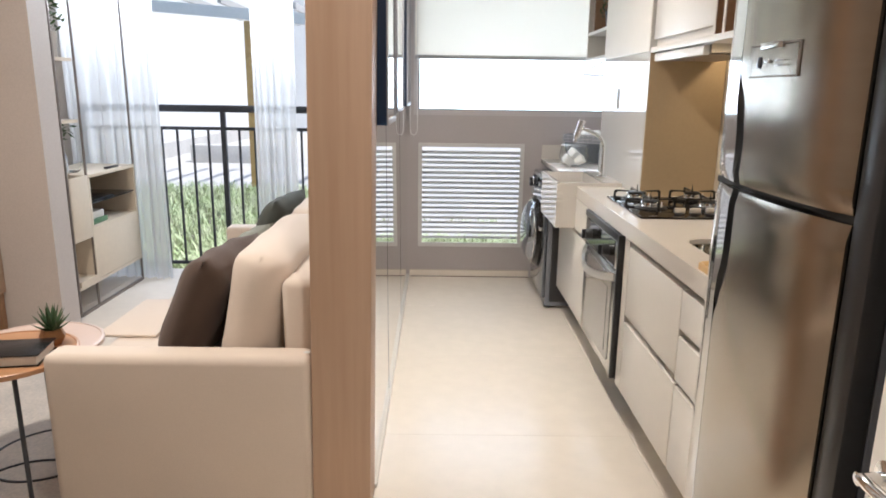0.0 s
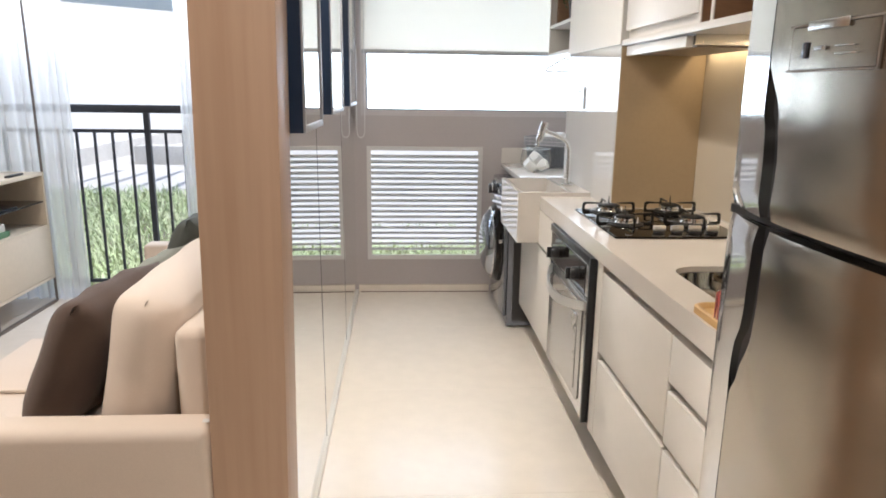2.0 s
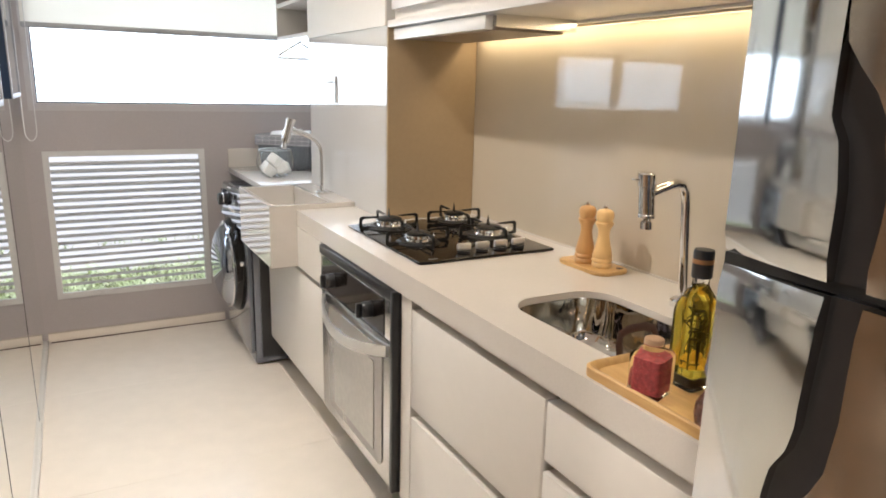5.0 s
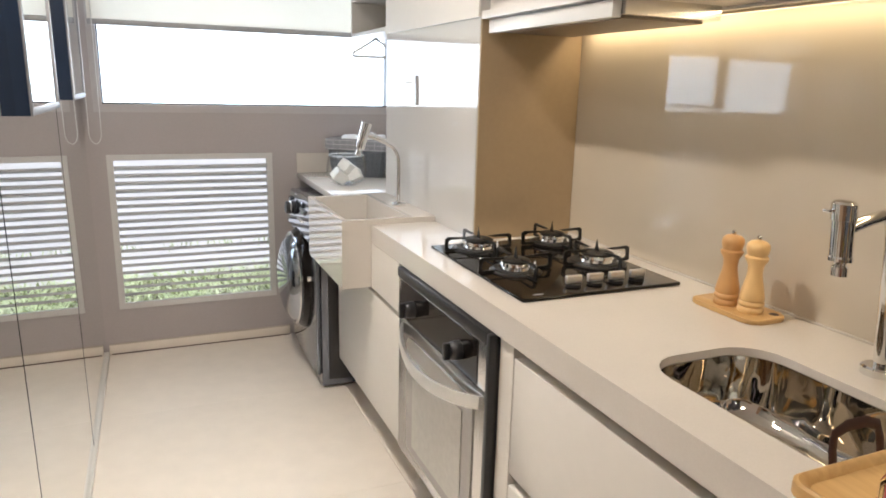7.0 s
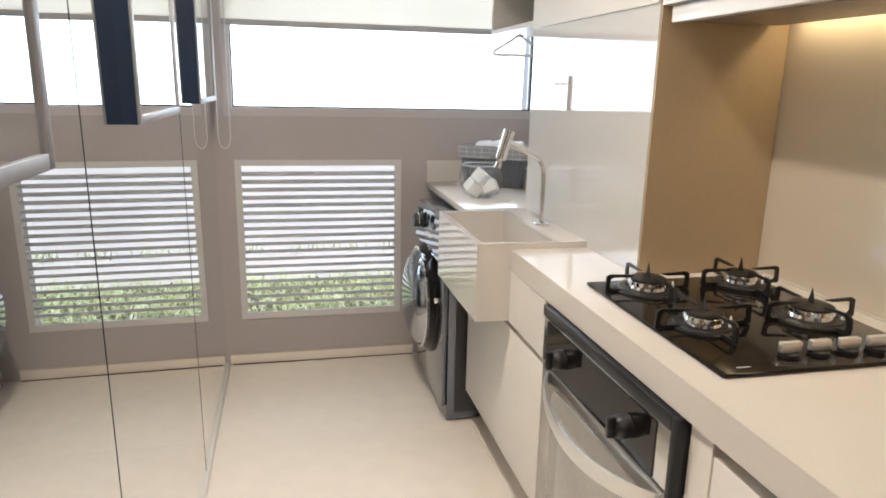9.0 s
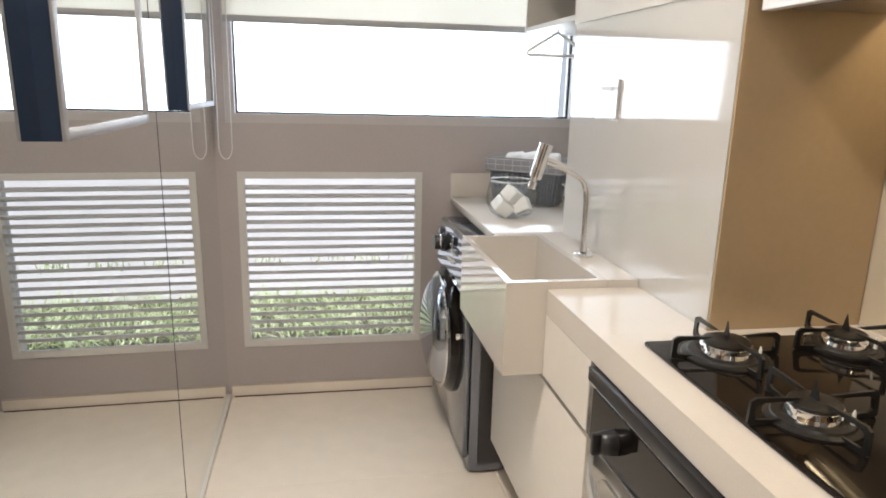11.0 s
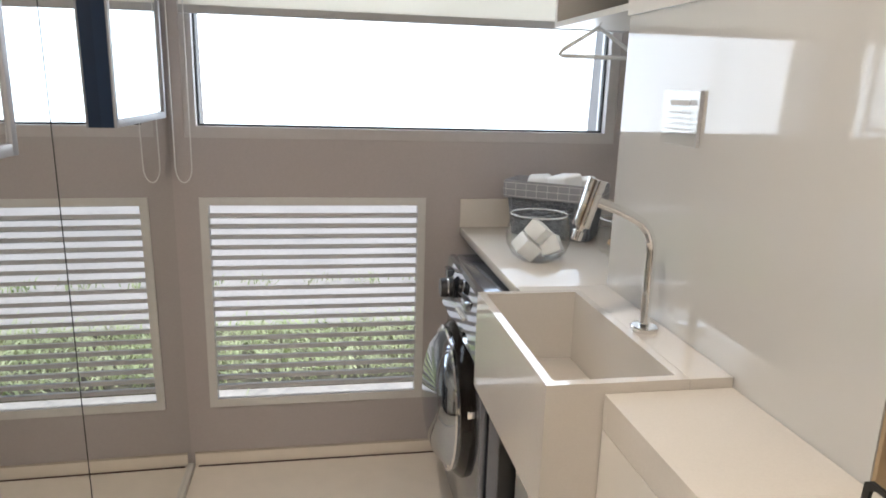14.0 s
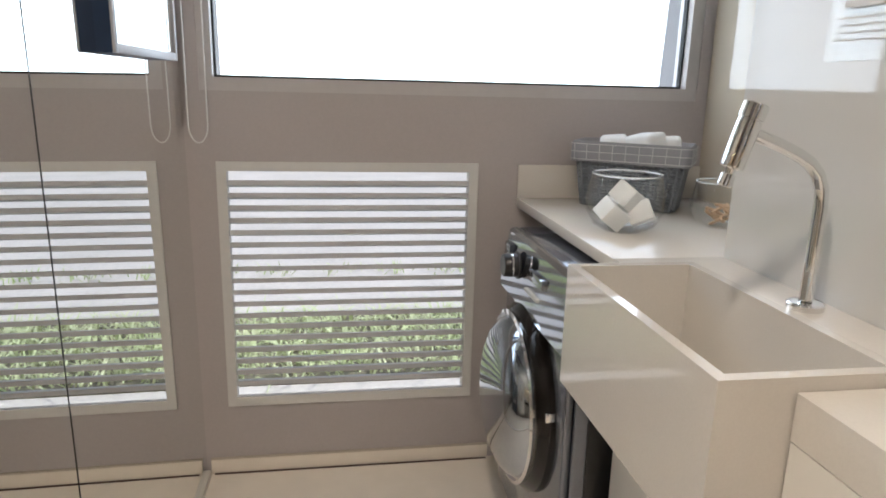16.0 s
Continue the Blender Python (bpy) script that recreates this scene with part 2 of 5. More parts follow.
def translucent(name, color, share):
    m = bpy.data.materials.new(name)
    m.use_nodes = True
    nt = m.node_tree
    b, out = nt.nodes["Principled BSDF"], nt.nodes["Material Output"]
    b.inputs["Base Color"].default_value, b.inputs["Roughness"].default_value = (*color, 1), 0.9
    tr = nt.nodes.new("ShaderNodeBsdfTranslucent")
    tr.inputs["Color"].default_value = (*color, 1)
    mx = nt.nodes.new("ShaderNodeMixShader")
    mx.inputs[0].default_value = share
    nt.links.new(b.outputs[0], mx.inputs[1])
    nt.links.new(tr.outputs[0], mx.inputs[2])
    nt.links.new(mx.outputs[0], out.inputs["Surface"])
    return m, nt, mx, out


M["blind"] = translucent("roller blind cloth", (0.84, 0.81, 0.75), 0.5)[0]
M["sheer"], _nt, _mx, _out = translucent("sheer voile", (0.86, 0.86, 0.86), 0.6)
_tp = _nt.nodes.new("ShaderNodeBsdfTransparent")
_m2 = _nt.nodes.new("ShaderNodeMixShader")
_m2.inputs[0].default_value = 0.22
_nt.links.new(_mx.outputs[0], _m2.inputs[1])
_nt.links.new(_tp.outputs[0], _m2.inputs[2])
_nt.links.new(_m2.outputs[0], _out.inputs["Surface"])


# ---- mesh helpers ----
def box(bm, x0, x1, y0, y1, z0, z1, bev=0.0, seg=2):
    vs = [bm.verts.new((x, y, z)) for z in (z0, z1) for y in (y0, y1) for x in (x0, x1)]
    fs = [bm.faces.new([vs[i] for i in f]) for f in ((0, 2, 3, 1), (4, 5, 7, 6), (0, 1, 5, 4), (2, 6, 7, 3), (0, 4, 6, 2), (1, 3, 7, 5))]
    if bev:
        es = list({e for f in fs for e in f.edges})
        bmesh.ops.bevel(bm, geom=es, offset=bev, segments=seg, profile=0.5, affect="EDGES")
    return bm


def B(*args, **kw):
    return box(bmesh.new(), *args, **kw)


def lathe(bm, cx, cy, prof, n=32, axis="z"):
    """prof: (radius, height) pairs from the bottom up."""
    rings = []
    for r, h in prof:
        ring = []
        for k in range(n):
            a = 2 * math.pi * k / n
            p = (cx + r * math.cos(a), cy + r * math.sin(a), h)
            ring.append(bm.verts.new(p))
        rings.append(ring)
    for a, b in zip(rings, rings[1:]):
        for k in range(n):
            bm.faces.new((a[k], a[(k + 1) % n], b[(k + 1) % n], b[k]))
    if prof[0][0] > 1e-5:
        bm.faces.new(rings[0][::-1])
    if prof[-1][0] > 1e-5:
        bm.faces.new(rings[-1])
    return bm


def lathe_x(bm, x_of, cy, cz, prof, n=32):
    """As lathe, about an axis along x: prof is (radius, x) pairs."""
    start = len(bm.verts)
    lathe(bm, 0, 0, prof, n)
    bm.verts.ensure_lookup_table()
    for v in bm.verts[start:]:
        v.co = Vector((x_of + v.co.z, cy + v.co.x, cz + v.co.y))
    return bm


def tube(bm, pts, r, n=12, closed=False, flat=1.0):
    pts = [Vector(p) for p in pts]
    rings, side = [], None
    for i, p in enumerate(pts):
        if closed:
            d = pts[(i + 1) % len(pts)] - pts[i - 1]
        else:
            d = pts[min(i + 1, len(pts) - 1)] - pts[max(i - 1, 0)]
        d.normalize()
        if side is None:
            side = d.cross(Vector((0, 0, 1)))
            if side.length < 0.1:
                side = d.cross(Vector((0, 1, 0)))
        side = (side - d * side.dot(d)).normalized()
        other = side.cross(d)
        rr = r[i] if isinstance(r, (list, tuple)) else r
        rings.append([bm.verts.new(p + rr * (math.cos(2 * math.pi * k / n) * side + flat * math.sin(2 * math.pi * k / n) * other)) for k in range(n)])
    pairs = list(zip(rings, rings[1:])) + ([(rings[-1], rings[0])] if closed else [])
    for a, b in pairs:
        for k in range(n):
            bm.faces.new((a[k], a[(k + 1) % n], b[(k + 1) % n], b[k]))
    if not closed:
        bm.faces.new(rings[0][::-1])
        bm.faces.new(rings[-1])
    return bm


def prism(bm, outline, z0, z1, bev=0.0):
    """A flat plate of the outline (x, y), from z0 to z1."""
    lo = [bm.verts.new((x, y, z0)) for x, y in outline]
    hi = [bm.verts.new((x, y, z1)) for x, y in outline]
    n = len(outline)
    fs = [bm.faces.new(lo[::-1]), bm.faces.new(hi)]
    for k in range(n):
        fs.append(bm.faces.new((lo[k], lo[(k + 1) % n], hi[(k + 1) % n], hi[k])))
    if bev:
        bmesh.ops.bevel(bm, geom=list(set(fs[0].edges) | set(fs[1].edges)), offset=bev, segments=2, profile=0.5, affect="EDGES")
    return bm


def rounded(x0, x1, y0, y1, r, n=6):
    out = []
    for cx, cy, a0 in ((x1 - r, y1 - r, 0), (x0 + r, y1 - r, 90), (x0 + r, y0 + r, 180), (x1 - r, y0 + r, 270)):
        for k in range(n + 1):
            a = radians(a0 + 90 * k / n)
            out.append((cx + r * math.cos(a), cy + r * math.sin(a)))
    return out


def mesh_of(name, bm, material, smooth=None):
    for v in bm.verts:
        v.co = W(v.co)
    bmesh.ops.recalc_face_normals(bm, faces=bm.faces)
    me = bpy.data.meshes.new(name)
    bm.to_mesh(me)
    bm.free()
    me.materials.append(material)
    if smooth is not False:
        me.set_sharp_from_angle(angle=radians(smooth or 40))
    else:
        me.polygons.foreach_set("use_smooth", [False] * len(me.polygons))
    return me


def thing(name, at, label, category, group="", kind=""):
    ob = new(name)
    ob.empty_display_size = 0.05
    ob.matrix_basis = Matrix.Translation(W(at))
    return tagged(ob, label, category, group, kind)


def part(name, bm, material, parent, label="", smooth=None):
    ob = new(name, mesh_of(name, bm, M[material], smooth))
    ob.parent = parent
    if parent.data is None and parent.parent is None:
        ob.matrix_parent_inverse = parent.matrix_basis.inverted()
    return tagged(ob, label) if label else ob


def solo(name, bm, material, label="", category="", group="", kind="", smooth=None):
    return tagged(new(name, mesh_of(name, bm, M[material], smooth)), label, category, group, kind)


def moved(thing_ob, dx, dy, dz=0.0):
    return copy_thing(thing_ob, Matrix.Translation(thing_ob.matrix_basis.translation + Vector((dx, dy, dz)) * S))


def structure(name, bm, material, label, category="wall"):
    return solo(name, bm, material, label, category, kind="structure")

# ---- structure ----
X_W, CEIL = 1.70, 2.62
structure("floor", B(-3.4, 1.85, -1.8, 5.85, FLOOR - 0.12, FLOOR - 0.004), "grout", "grout bed under large porcelain tiles", "floor")
structure("ceiling", B(-3.4, 1.85, -1.8, 5.85, CEIL, CEIL + 0.12), "ceiling", "smooth white painted ceiling", "ceiling")

bm = bmesh.new()
# opening for the louvre and the window above it
box(bm, -0.066, 0.072, 5.70, 5.84, FLOOR, 1.25)
box(bm, 0.904, 1.70, 5.70, 5.84, FLOOR, 1.25)
box(bm, 0.072, 0.904, 5.70, 5.722, FLOOR, 0.199)
box(bm, 0.072, 0.904, 5.722, 5.84, FLOOR, 0.06)
box(bm, 0.072, 0.904, 5.70, 5.84, 1.010, 1.25)
box(bm, -0.066, 0.03, 5.70, 5.84, 1.25, CEIL)
box(bm, 1.66, 1.70, 5.70, 5.84, 1.25, CEIL)
box(bm, 0.03, 1.66, 5.70, 5.84, 2.32, CEIL)
structure("wall_north", bm, "wall_taupe", "taupe painted wall with window and louvre openings")
structure("wall_east", B(X_W, X_W + 0.14, -1.8, 5.84, FLOOR, CEIL), "gloss_cream", "glossy cream clad kitchen wall")
structure("wall_pillar", B(1.306, X_W - 0.002, 3.893, 4.86, FLOOR, CEIL), "gloss_white", "glossy white clad shaft beside the hob")
structure("pillar_panel", B(1.308, X_W - 0.002, 3.885, 3.892, 0.9, 1.66), "laminate_tan", "tan panel on the shaft side beside the hob", "panel")
structure("wall_partition", B(-0.181, -0.065, 2.62, 5.84, FLOOR, CEIL), "wall_white", "white partition wall behind the mirror")
pb = B(-0.181, 0.022, 2.455, 2.62, FLOOR, CEIL, bev=0.003)
for v in pb.verts:
    v.co.x += 0.014 * (v.co.z - 1.3)
structure("wall_end_post", pb, "oak", "light oak veneered end post of the partition", "post")
bm = bmesh.new()
for x0, x1, z0, z1 in ((-3.4, -2.62, FLOOR, CEIL), (-0.45, -0.181, FLOOR, CEIL), (-2.62, -0.45, 2.35, CEIL)):
    box(bm, x0, x1, 5.62, 5.84, z0, z1)
structure("wall_balcony", bm, "wall_white", "white wall around the balcony opening")
# out of view; its wood is assumed to colour the fridge reflection
structure("wall_west", B(-3.4, -3.26, -1.8, 5.62, FLOOR, CEIL), "room_wood", "unseen living room wall, brown wood assumed from the fridge reflection")
structure("wall_column", B(-3.26, -2.04, 4.23, 4.42, FLOOR, CEIL), "wall_beige", "beige projecting wall beside the shelf unit")
structure("wall_south", B(-3.4, 1.84, -1.94, -1.8, FLOOR, CEIL), "wall_white", "white wall behind the entrance")
# added out of view: closes the hall, browns the fridge, cuts bounced light
structure("unseen_wall_hall", B(-1.86, -1.75, -1.8, 1.0, FLOOR, CEIL), "hall_wood", "unseen hall wall, added in brown wood to tone reflections and bounce")
structure("wall_entry", B(0.92, 1.70, -1.8, 1.24, FLOOR, CEIL), "wall_white", "white wall beside the fridge")

# mirror panels
for k, (y0, y1) in enumerate(((2.622, 3.4775), (3.4805, 4.6275), (4.6305, 5.698))):
    mb = B(-0.02, -0.012, y0 + 0.0012, y1 - 0.0012, FLOOR + 0.012, CEIL - 0.01)
    for v in mb.verts:
        v.co.x += -0.006 * (v.co.z - 0.3) + 0.004 * (4.6 - v.co.y)
    solo("mirror", mb, "mirror", "large frameless wall mirror panel along the kitchen", "mirror", "mirror panels")
for ys in (3.479, 4.629):
    mb = B(-0.019, -0.0112, ys - 0.0013, ys + 0.0013, FLOOR + 0.012, CEIL - 0.01)
    for v in mb.verts:
        v.co.x += -0.006 * (v.co.z - 0.3) + 0.004 * (4.6 - v.co.y)
    structure("mirror_joint", mb, "seal", "thin dark joint between two mirror panels", "joint")
mb = B(-0.011, 0.003, 2.622, 5.686, FLOOR + 0.001, FLOOR + 0.020, bev=0.002)
for v in mb.verts:
    v.co.x += 0.004 * (4.6 - v.co.y)
structure("mirror_trim", mb, "cab_white", "white strip along the foot of the mirror", "trim")
structure("baseboard", B(0.0, 0.98, 5.688, 5.70, FLOOR, -0.002, bev=0.003), "floor", "low beige baseboard under the louvre", "baseboard")
# solid dark brown strip where floor and baseboard meet
structure("baseboard_joint", B(0.012, 0.975, 5.6835, 5.6875, FLOOR + 0.0002, FLOOR + 0.005), "pillow_brown", "thin dark strip along the joint of floor and baseboard", "joint")
structure("baseboard_cap", B(0.0, 0.98, 5.6905, 5.6995, -0.0015, 0.003), "cab_inner", "thin brown joint on top of the baseboard", "joint")

# window
win = thing("window_1", (0.85, 5.75, 1.25), "pale aluminium window with bright frosted glass", "window", kind="structure")
fr = bmesh.new()
box(fr, 0.03, 0.07, 5.705, 5.80, 1.25, 2.32)
box(fr, 1.62, 1.66, 5.705, 5.80, 1.25, 2.32)
box(fr, 0.07, 1.62, 5.705, 5.80, 1.25, 1.29)
box(fr, 0.07, 1.62, 5.705, 5.80, 2.28, 2.32)
part("window_frame", fr, "alu_frame", win)
gl = bmesh.new()
box(gl, 0.068, 0.076, 5.74, 5.765, 1.288, 2.28)
box(gl, 1.614, 1.622, 5.74, 5.765, 1.288, 2.28)
box(gl, 0.076, 1.614, 5.74, 5.765, 1.288, 1.297)
part("gasket", gl, "seal", win, "black rubber window gasket")
pane = part("pane", B(0.076, 1.614, 5.75, 5.756, 1.297, 2.279), "glass", win)
pane.visible_shadow = False

# louvre
lou = thing("louvre_vent", (0.49, 5.71, 0.2), "pale aluminium louvre panel low in the wall", "louvre", kind="structure")
fr = bmesh.new()
box(fr, 0.068, 0.098, 5.692, 5.74, 0.197, 1.033)
box(fr, 0.878, 0.908, 5.692, 5.74, 0.197, 1.033)
box(fr, 0.098, 0.878, 5.692, 5.712, 0.197, 0.23)
box(fr, 0.098, 0.878, 5.692, 5.84, 1.003, 1.033)
part("louvre_frame", fr, "alu_white", lou)
N_BLADE = 18
for k in range(N_BLADE):
    z = 0.232 + (k + 1) * (0.77 / (N_BLADE + 1)) - 0.002
    b = bmesh.new()
    box(b, 0.099, 0.877, -0.024, 0.024, -0.0078, 0.0078)
    bmesh.ops.rotate(b, verts=b.verts, cent=(0, 0, 0), matrix=Matrix.Rotation(radians(-16), 3, "X"))
    bmesh.ops.translate(b, verts=b.verts, vec=(0, 5.722, z))
    part("blade", b, "alu_blade", lou)

# roller blind
bl = thing("roller_blind", (0.85, 5.67, 1.68), "white translucent roller blind half lowered over the window", "blind")
part("cloth", B(0.04, 1.65, 5.672, 5.674, 1.69, 2.45), "blind", bl)
part("bottom_bar", B(0.04, 1.65, 5.664, 5.682, 1.672, 1.70, bev=0.003), "alu_blade", bl, "grey bottom bar")
part("roller", lathe_x(bmesh.new(), 0.03, 5.675, 2.47, [(0.028, 0), (0.028, 1.63)], 20), "alu_white", bl)
for sgn in (0, 1):
    pts = [(0.004 + 0.056 * sgn, 5.64, 2.45 - 1.3 * k / 12) for k in range(13)]
    part("cord", tube(bmesh.new(), pts, 0.0022, 6), "plate", bl)
part("cord_loop", tube(bmesh.new(), [(0.032 - 0.028 * math.cos(a * math.pi / 10), 5.64, 1.15 - 0.055 * math.sin(a * math.pi / 10)) for a in range(11)], 0.0022, 6), "plate", bl)

# ---- worktop and base units ----
def rect_loop(x0, x1, y0, y1, n):
    """n points round a rectangle, evenly by angle, in step with rounded()."""
    out = []
    for cx, cy in ((x1, y1), (x0, y1), (x0, y0), (x1, y0)):
        out += [(cx, cy)] * (n // 4)
    return out


SX0, SX1, SY0, SY1 = 1.155, 1.455, 2.33, 2.80
wt = bmesh.new()
hole = rounded(SX0, SX1, SY0, SY1, 0.09, 6)
rim = rect_loop(1.04, X_W - 0.001, 2.018, 3.884, len(hole))
# around the sink: the slab is a ring between the outer rectangle and the cut-out
loops = []
for z, pts in ((0.90, rim), (0.90, hole), (0.882, hole), (0.830, rim)):
    loops.append([wt.verts.new((x, y, z)) for x, y in pts])
for a, b in zip(loops, loops[1:] + loops[:1]):
    for k in range(len(hole)):
        q = (a[k], a[(k + 1) % len(hole)], b[(k + 1) % len(hole)], b[k])
        if len({tuple(v.co) for v in q}) > 2:
            wt.faces.new(q)
bmesh.ops.remove_doubles(wt, verts=wt.verts, dist=1e-5)
bmesh.ops.dissolve_degenerate(wt, edges=wt.edges, dist=1e-5)
worktop = thing("worktop", (1.35, 3.1, 0.83), "off-white quartz kitchen worktop with a rounded sink cut-out", "worktop")
part("slab", wt, "quartz", worktop)
part("slab_end", B(1.04, 1.304, 3.8845, 4.233, 0.830, 0.90), "quartz", worktop)
part("wall_seal", B(X_W - 0.006, X_W - 0.001, 2.01, 3.883, 0.9005, 0.906, bev=0.001), "quartz", worktop)


def drawer_unit(y0, y1, splits, label, top=0.828, z_plinth=0.134):
    u = thing("base_cabinet", (1.3, (y0 + y1) / 2, FLOOR), label, "cabinet", "kitchen base units")
    part("body", B(1.085, X_W - 0.002 if y1 < 3.2 else 1.30, y0 + 0.002, y1 - 0.002, 0.135, min(top, 0.70)), "cab_inner", u, "beige carcass")
    if top > 0.7:
        part("front_rail", B(1.085, 1.11, y0 + 0.002, y1 - 0.002, 0.7005, top), "cab_inner", u, "beige finger channel")
    part("plinth", B(1.28, 1.30, y0, y1, FLOOR, z_plinth), "cab_inner", u)
    for z0, z1 in splits:
        part("drawer_front", B(1.053, 1.084, y0 + 0.002, y1 - 0.002, z0, z1, bev=0.0015), "cab_white", u)
    return u


drawer_unit(2.475, 3.12, ((0.137, 0.455), (0.488, 0.795)), "off-white handleless base cabinet with two wide drawers")
drawer_unit(2.02, 2.471, ((0.137, 0.452), (0.475, 0.632), (0.66, 0.795)), "off-white handleless base cabinet with three narrow drawers")
drawer_unit(3.912, 4.80, ((0.137, 0.622),), "off-white low cabinet below the stone laundry basin", 0.65)
structure("oven_filler", B(1.053, 1.30, 3.123, 3.19, 0.137, 0.828), "cab_white", "off-white filler strip beside the oven", "panel")
structure("drawer_filler", B(1.0405, 1.30, 3.912, 4.232, 0.652, 0.828), "cab_white", "off-white fixed front below the worktop end", "panel")

# sink bowl and tap
sk = thing("sink", (1.3, 2.56, 0.70), "polished steel undermount sink bowl", "sink")
bowl = bmesh.new()
rings = []
for inset, z in ((-0.004, 0.8815), (0.001, 0.8812), (0.004, 0.84), (0.010, 0.79), (0.022, 0.76), (0.05, 0.745), (0.11, 0.742)):
    rings.append([bowl.verts.new((x, y, z)) for x, y in rounded(SX0 + inset, SX1 - inset, SY0 + inset, SY1 - inset, max(0.03, 0.09 - inset * 0.5), 6)])
for a, b in zip(rings, rings[1:]):
    for k in range(len(a)):
        bowl.faces.new((a[k], a[(k + 1) % len(a)], b[(k + 1) % len(a)], b[k]))
bowl.faces.new(rings[-1])
part("bowl", bowl, "sink_steel", sk, smooth=70)
part("drain", lathe(bmesh.new(), 1.36, 2.60, [(0.055, 0.743), (0.06, 0.746), (0.05, 0.748), (0.035, 0.744)], 28), "chrome", sk, "round chrome drain")

def leaning(bm):
    """The tap stands a little out of plumb, towards the room."""
    for v in bm.verts:
        h = v.co.z - 0.91
        v.co.x, v.co.y = v.co.x - 0.065 * h, v.co.y + 0.037 * h
    return bm


tp = thing("kitchen_tap", (1.558, 2.59, 0.90), "tall chrome swivel kitchen tap beside the sink", "tap")
part("base_ring", lathe(bmesh.new(), 1.558, 2.59, [(0.032, 0.90), (0.032, 0.914), (0.028, 0.918), (0.016, 0.919)], 28), "chrome", tp)
col = [(1.558, 2.59, 0.915), (1.558, 2.59, 1.05), (1.558, 2.59, 1.16), (1.555, 2.59, 1.19), (1.544, 2.591, 1.207), (1.526, 2.592, 1.212), (1.49, 2.598, 1.202), (1.455, 2.603, 1.19)]
part("spout", leaning(tube(bmesh.new(), col, 0.0115, 16)), "chrome", tp)
part("head", leaning(lathe(bmesh.new(), 1.443, 2.605, [(0.010, 1.103), (0.014, 1.104), (0.014, 1.121), (0.010, 1.124), (0.012, 1.130), (0.021, 1.132), (0.021, 1.138), (0.0195, 1.141), (0.0195, 1.205), (0.022, 1.207), (0.022, 1.236), (0.018, 1.240)], 28)), "chrome", tp, smooth=25)
part("lever", leaning(B(1.413, 1.433, 2.611, 2.625, 1.22, 1.225, bev=0.001)), "chrome", tp)

# ---- fridge ----
fg = thing("fridge", (1.25, 1.68, FLOOR), "tall brushed steel two-door fridge with a water panel", "fridge")


def skin(y):
    return 0.893 + 0.047 * (abs(y - 1.665) / 0.35) ** 2.4


def lerp_table(table, z):
    for (z0, v0), (z1, v1) in zip(table, table[1:]):
        if z0 <= z <= z1:
            s = (z - z0) / (z1 - z0)
            s = s * s * (3 - 2 * s)
            return v0 + (v1 - v0) * s
    return table[0][1] if z < table[0][0] else table[-1][1]


GRIP_NEAR = [(0.90, 1.872), (0.97, 1.838), (1.035, 1.806), (1.10, 1.799), (1.23, 1.798), (1.33, 1.791), (1.40, 1.803), (1.49, 1.858)]
GRIP_FAR = [(0.90, 1.874), (0.95, 1.878), (0.99, 1.874), (1.06, 1.846), (1.23, 1.839), (1.32, 1.839), (1.37, 1.844), (1.41, 1.860), (1.49, 1.860)]


def door_panel(z0, z1, near, far, cols, rows):
    """A curved slab of door front between the lines near(z) and far(z)."""
    bm = bmesh.new()
    front, back = [], []
    for i in range(rows + 1):
        z = z0 + (z1 - z0) * i / rows
        a, b = near(z), far(z)
        fr, bk = [], []
        for j in range(cols + 1):
            y = a + (b - a) * j / cols
            soft = 0.006 if i in (0, rows) else 0.0
            fr.append(bm.verts.new((skin(y) + soft, y, z)))
            bk.append(bm.verts.new((0.958, y, z)))
        front.append(fr)
        back.append(bk)
    for i in range(rows):
        for j in range(cols):
            bm.faces.new((front[i][j], front[i + 1][j], front[i + 1][j + 1], front[i][j + 1]))
        for j in (0, cols):
            bm.faces.new((front[i][j], back[i][j], back[i + 1][j], front[i + 1][j]))
    for i in (0, rows):
        for j in range(cols):
            bm.faces.new((front[i][j], front[i][j + 1], back[i][j + 1], back[i][j]))
    return bm


part("body", B(0.965, 1.62, 1.345, 1.99, FLOOR + 0.03, 1.86, bev=0.006), "graphite", fg)
for nm, z0, z1, nr in (("lower_door", 0.0, 1.221, 40), ("upper_door", 1.237, 1.86, 26)):
    d = part(nm, door_panel(z0, z1, lambda z: 1.405, lambda z: lerp_table(GRIP_NEAR, z), 22, nr), "steel", fg, smooth=50)
    # same door, its lit far edge done in the lighter steel
    part("grip_side", door_panel(z0, z1, lambda z: lerp_table(GRIP_FAR, z) + 0.002, lambda z: 1.992, 8, nr), "steel_lit_edge", d, "rounded door edge, lightened for the light on it", smooth=50)
    part("grip_recess", B(0.921, 0.957, 1.78, 1.89, max(z0, 0.88), min(z1, 1.51)), "black_plastic", d, "black recessed handle")
part("seal", B(0.93, 0.962, 1.405, 1.985, 1.2215, 1.2365), "seal", fg, "black gap between the doors")
# dark upright strip along the doors' near edge
part("near_edge_strip", B(0.922, 0.9645, 1.345, 1.403, 0.0, 1.86, bev=0.003), "black_plastic", fg)
wb = door_panel(1.468, 1.528, lambda z: 1.590, lambda z: 1.782, 10, 40)
for v in wb.verts:
    v.co.x -= 0.0035
pan = part("water_panel", wb, "steel", fg, "flush steel water panel", smooth=50)
